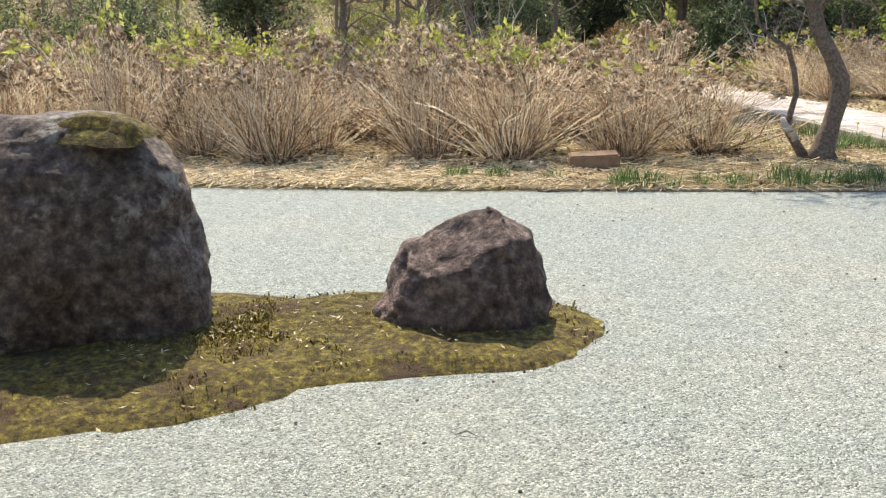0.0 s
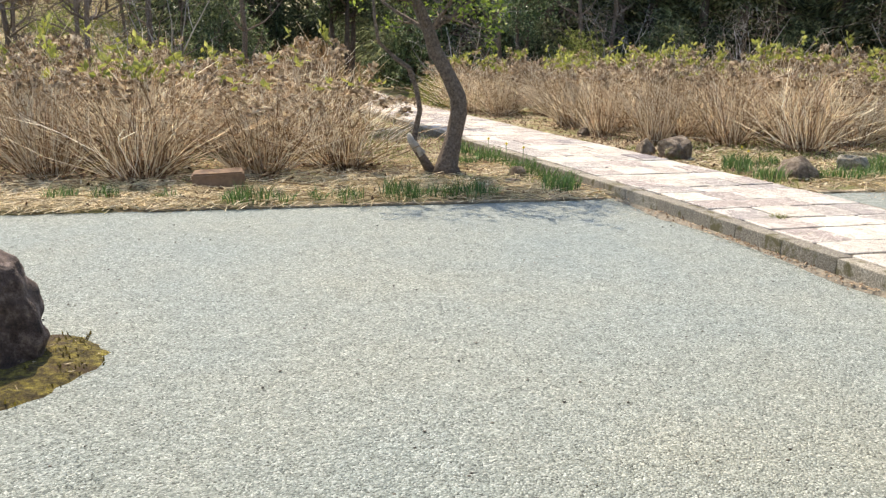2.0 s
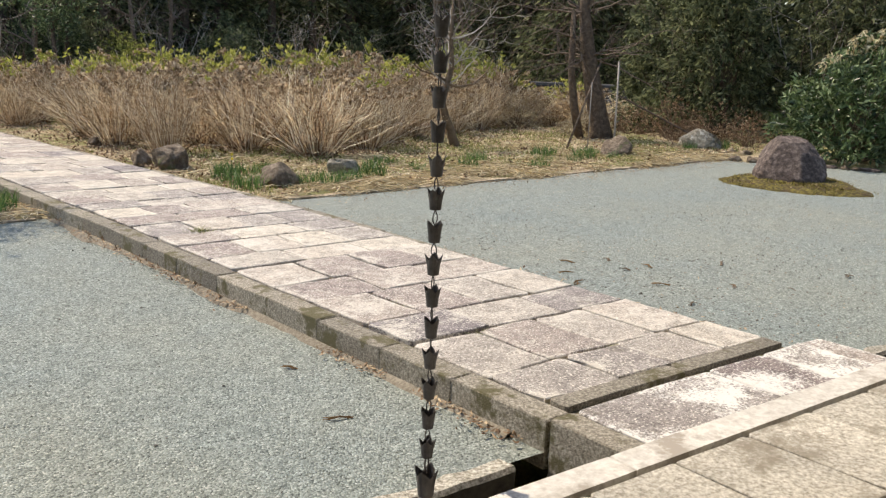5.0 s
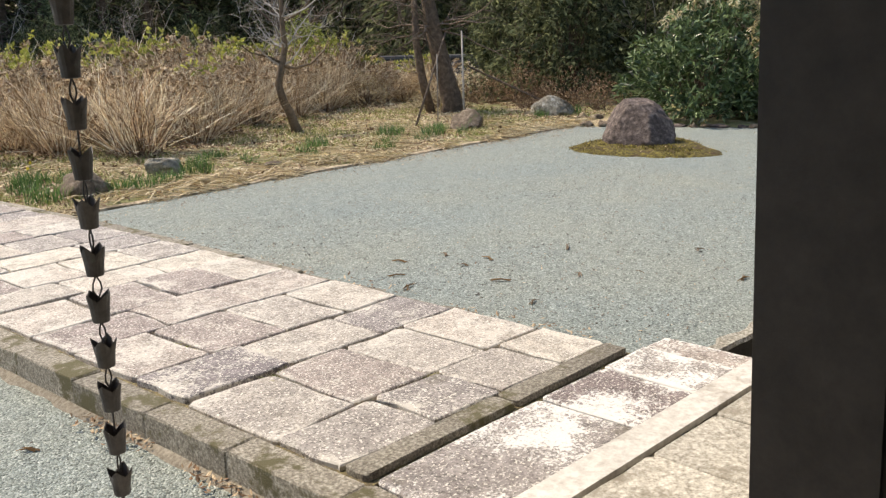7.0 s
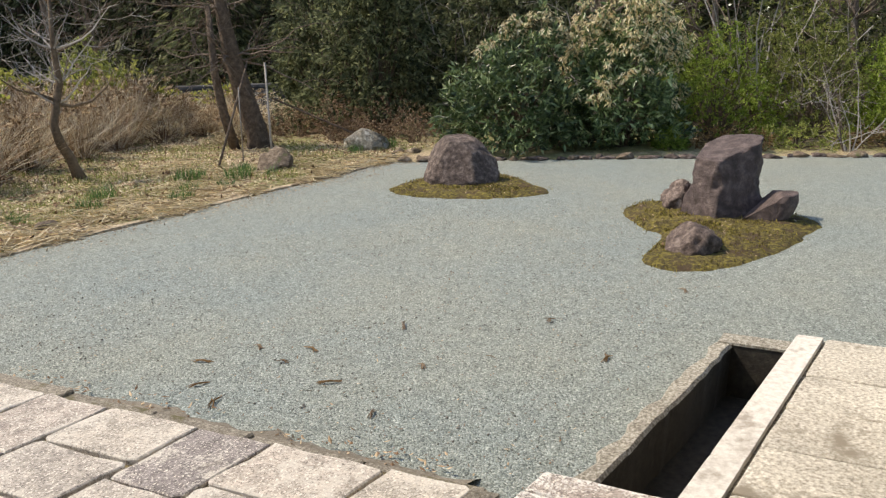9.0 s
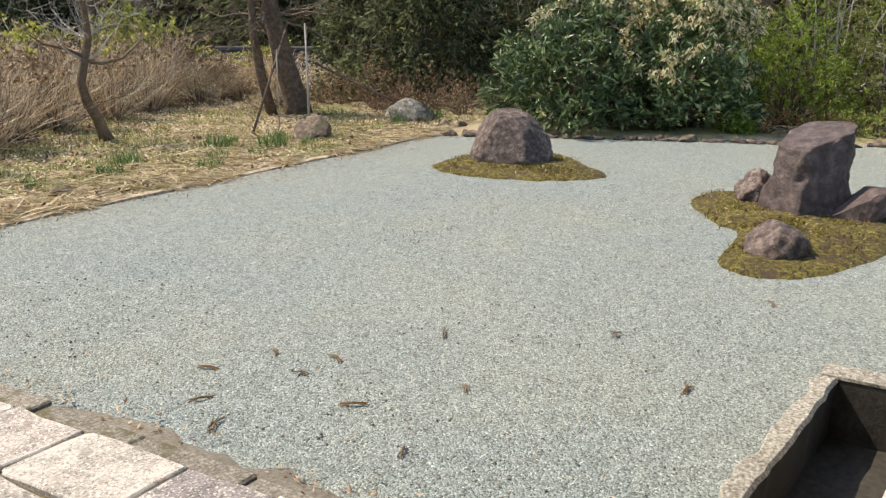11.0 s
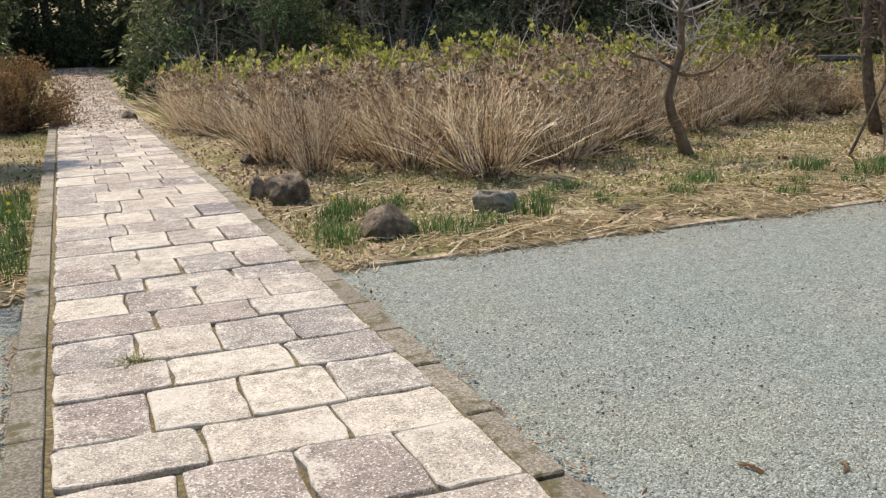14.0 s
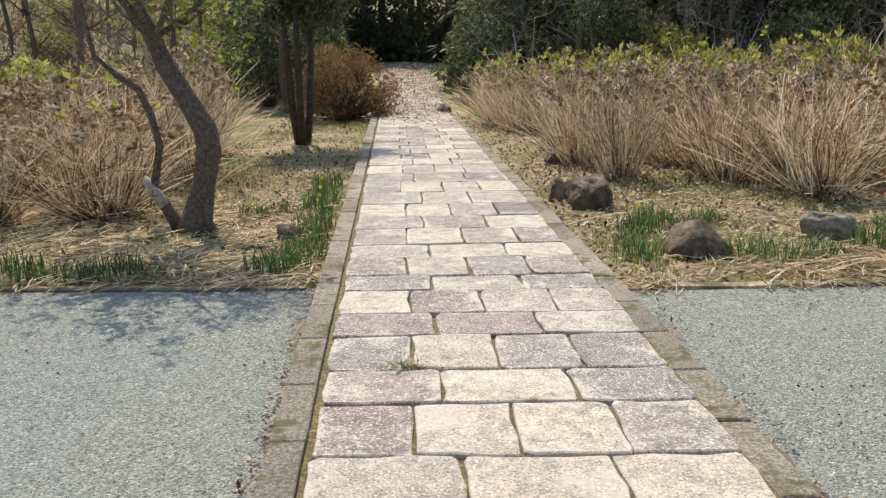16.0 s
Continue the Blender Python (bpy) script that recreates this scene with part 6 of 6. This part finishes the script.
# ---- the paved path, last ----
def make_path():
    path = thing("paved_path", "raised path of worn irregular stone slabs between kerbs", "path", kind="structure")
    rng = random.Random(6)
    g = Geo()
    top = PATH_Z - 0.028
    for ya, yb in ((2.1, 7.0), (7.0, 24.0), (24.0, 25.0), (25.0, 43.0)):
        za, zb = fall(ya), fall(yb)
        ya0, ya1 = (ya + 0.02, ya - 0.07) if ya < 3 else (ya, ya)
        ring = [(path_left(ya) - 0.14, ya0, za), (path_right(ya) + 0.012, ya1, za), (path_right(yb) + 0.012, yb, zb), (path_left(yb) - 0.14, yb, zb)]
        g.add([(x, y, z - 0.08) for x, y, z in ring] + [(x, y, z + top) for x, y, z in ring],
              [(3, 2, 1, 0), (4, 5, 6, 7), (0, 1, 5, 4), (1, 2, 6, 5), (2, 3, 7, 6), (3, 0, 4, 7)])
    part("bed", g, JOINT, path, "mossy earth in the joints")
    # rows: where each begins along the path, and its joints across it from 0 to 1
    rows = [(2.21, (0.30, 0.53, 0.78)), (2.60, (0.255, 0.515, 0.765)), (3.185, (0.337, 0.69)), (3.60, (0.245, 0.522, 0.755)), (4.16, (0.33, 0.67)), (4.60, (0.27, 0.527, 0.79)), (5.135, (0.355, 0.69)),
            (5.52, (0.25, 0.50, 0.76)), (6.017, (0.335, 0.68)), (6.414, (0.26, 0.517, 0.76)), (6.91, (0.34, 0.685)), (7.29, (0.26, 0.515, 0.77)), (7.757, (0.34, 0.695)), (8.11, (0.255, 0.515, 0.77)),
            (8.60, (0.355, 0.705)), (9.0, (0.255, 0.54, 0.80)), (9.53, (0.35, 0.68)), (10.03, (0.27, 0.52, 0.78)), (10.58, (0.36, 0.66)), (11.17, (0.25, 0.52, 0.77)), (11.74, (0.33, 0.70)), (12.35, (0.27, 0.5, 0.74)), (12.95, (0.35, 0.67))]
    rows = [(v if v < 7 else v + 0.021 * (v - 7) ** 2 + 0.03 * (v - 7), c) for v, c in rows]
    y = 14.5
    while y < 42.4:
        rows.append((y, (0.34, 0.68) if len(rows) % 2 == 0 else (0.26, 0.51, 0.76)))
        y += rng.uniform(0.48, 0.62) * (1 if y < 25 else 1.5)
    rows.append((y, ()))
    gap = 0.008

    def spot(u, y):
        return (path_left(y) * (1 - u) + path_right(y) * u, y - 0.055 * (u - 0.5) * 1.7 * max(0.0, 1 - (y - 2) / 5))
    for i in range(len(rows) - 1):
        y0, cuts = rows[i]
        y1 = rows[i + 1][0]
        us = [0.0, *[c + rng.uniform(-0.01, 0.01) for c in cuts], 1.0]
        for a, b in zip(us, us[1:]):
            j = [rng.uniform(-0.012, 0.012) for _ in range(4)]
            p, q, r, s = spot(a, y0 + gap + j[0]), spot(b, y0 + gap + j[1]), spot(b, y1 - gap + j[2] * 0.4), spot(a, y1 - gap + j[3] * 0.4)
            ring = quad_ring((p[0] + gap, p[1]), (q[0] - gap, q[1]), (r[0] - gap, r[1]), (s[0] + gap, s[1]), rng, 0.012, 0.032)
            piece("paving_stone", ring, 0.03, PATH_Z + rng.uniform(-0.007, 0.007), 0.008, PAVING, path, lift=rng.uniform(-0.003, 0.003))
    # the cross strip and the bridging stones at the walkway
    for a, b in ((0.0, 0.5), (0.5, 1.0)):
        p, q = spot(a, 2.095), spot(b, 2.095)
        piece("strip_stone", quad_ring((p[0] + 0.01, p[1] + 0.004), (q[0] - 0.004, q[1] + 0.004), (q[0] - 0.004, q[1] + 0.118), (p[0] + 0.01, p[1] + 0.118), rng, 0.003), 0.03, PATH_Z + 0.004, 0.008, KERB, path)
    xs = [5.93, 6.09, 7.04, 7.50, 7.87, 8.06]
    for a, b in zip(xs, xs[1:]):
        top_a, top_b = 2.085 - 0.055 * (a - 6), 2.085 - 0.055 * (b - 6)
        ring = quad_ring((a + gap, platform_edge(a) + 0.012), (b - gap, platform_edge(b) + 0.012), (b - gap, top_b), (a + gap, top_a), rng, 0.006)
        piece("paving_stone", ring, -0.3, PATH_Z + 0.012 + rng.uniform(-0.004, 0.004), 0.008, PAVING_WHITE if a > 6.05 else KERB, path)
    for side in (0, 1):
        y = 2.10 if side == 0 else 2.2
        while y < 42.2:
            l = rng.uniform(0.56, 0.64)
            y1 = y + l
            f0, f1 = (path_left(y), path_left(y1)) if side == 0 else (path_right(y), path_right(y1))
            if side == 0:
                ring = quad_ring((f0 - 0.175, y + 0.0015), (f0 - 0.026, y + 0.0015), (f1 - 0.026, y1 - 0.0015), (f1 - 0.175, y1 - 0.0015), rng, 0.002, 0.005)
                z = PATH_Z + rng.uniform(-0.004, 0.004)
            else:
                ring = quad_ring((f0 + 0.015, y + 0.0015), (f0 + 0.185, y + 0.0015), (f1 + 0.185, y1 - 0.0015), (f1 + 0.015, y1 - 0.0015), rng, 0.003, 0.007)
                z = 0.045 + 0.06 * max(0.0, min(1.0, (y - 2.4) / 3.5)) + rng.uniform(-0.006, 0.006)
            piece("kerb_stone", ring, -0.08, z, 0.010, KERB, path)
            y = y1
    # earth washed against the kerbs
    for side, wide in ((0, 0.09), (1, 0.11)):
        g = Geo()
        n = 80
        for k in range(n + 1):
            y = 2.3 + 6.0 * k / n
            w = wide * (1.0 if side == 0 else 1.0 + 1.0 * max(0.0, min(1.0, (6.5 - y) / 3.0))) * (0.75 + 0.9 * noise.noise(Vector((y * 1.3, side, 7))) + 0.5 * noise.noise(Vector((y * 6, side, 2))))
            x0 = path_left(y) - 0.17 if side == 0 else path_right(y) + 0.18
            x1 = x0 + (-1 if side == 0 else 1) * max(0.03, w)
            h = 0.03 if side == 0 else 0.045
            g.v += [(x0, y, h + fall(y)), ((x0 + x1) / 2, y, h * 0.55 + fall(y)), (x1, y, -0.012 + fall(y))]
        for k in range(n):
            for c in range(2):
                a = 3 * k + c
                g.f.append((a, a + 1, a + 4, a + 3) if side == 1 else (a + 3, a + 4, a + 1, a))
        part("washed_earth", g, DIRT, path, "brown earth washed against the kerb", smooth=True)
    # grass in the joints
    for x, y, n in ((6.38, 6.44, 70), (6.50, 3.87, 30), (6.55, 3.13, 26), (6.95, 2.62, 26), (6.07, 7.0, 22), (6.08, 5.8, 18)):
        t = tuft(int(x * 10), n, 0.045 if n < 60 else 0.075, 0.035 if n < 60 else 0.075)
        solo("grass_tuft", t, TURF, "small yellow-green grass tuft in a paving joint", "grass", at=(x, y, PATH_Z - 0.02), group="joint tufts")


make_path()


def make_slabs():
    rng = random.Random(33)
    bands = [-6.0, -4.63, -2.06, 0.51, 3.08, 5.65, 8.22, 9.84]
    for x, x1 in zip(bands, bands[1:]):
        ring = [(x + 0.002, platform_edge(x) - 0.13), (x1 - 0.002, platform_edge(x1) - 0.13), (x1 - 0.002, platform_edge(x1)), (x + 0.002, platform_edge(x))]
        ring = [(a + (c - a) * w, b + (d - b) * w) for (a, b), (c, d) in zip(ring, ring[1:] + ring[:1]) for w in (0.02, 0.98)]
        piece("edging_band", ring, 0.05, PLAT_Z + 0.004, 0.005, BAND, platform)
    for r in range(4):
        x = -6.23 + 0.215 * (r % 2)
        depth = 0.56
        while x < 9.75:
            x1 = min(x + 0.43, 9.84)
            e0, e1 = platform_edge(x) - 0.145 - r * depth, platform_edge(x1) - 0.145 - r * depth
            ring = quad_ring((x + 0.005, e0 - depth + 0.006), (x1 - 0.005, e1 - depth + 0.006), (x1 - 0.005, e1 - 0.005), (x + 0.005, e0 - 0.005), rng, 0.004)
            piece("walkway_slab", ring, 0.1, PLAT_Z + rng.uniform(-0.002, 0.002), 0.006, SLAB, platform)
            x = x1


make_slabs()
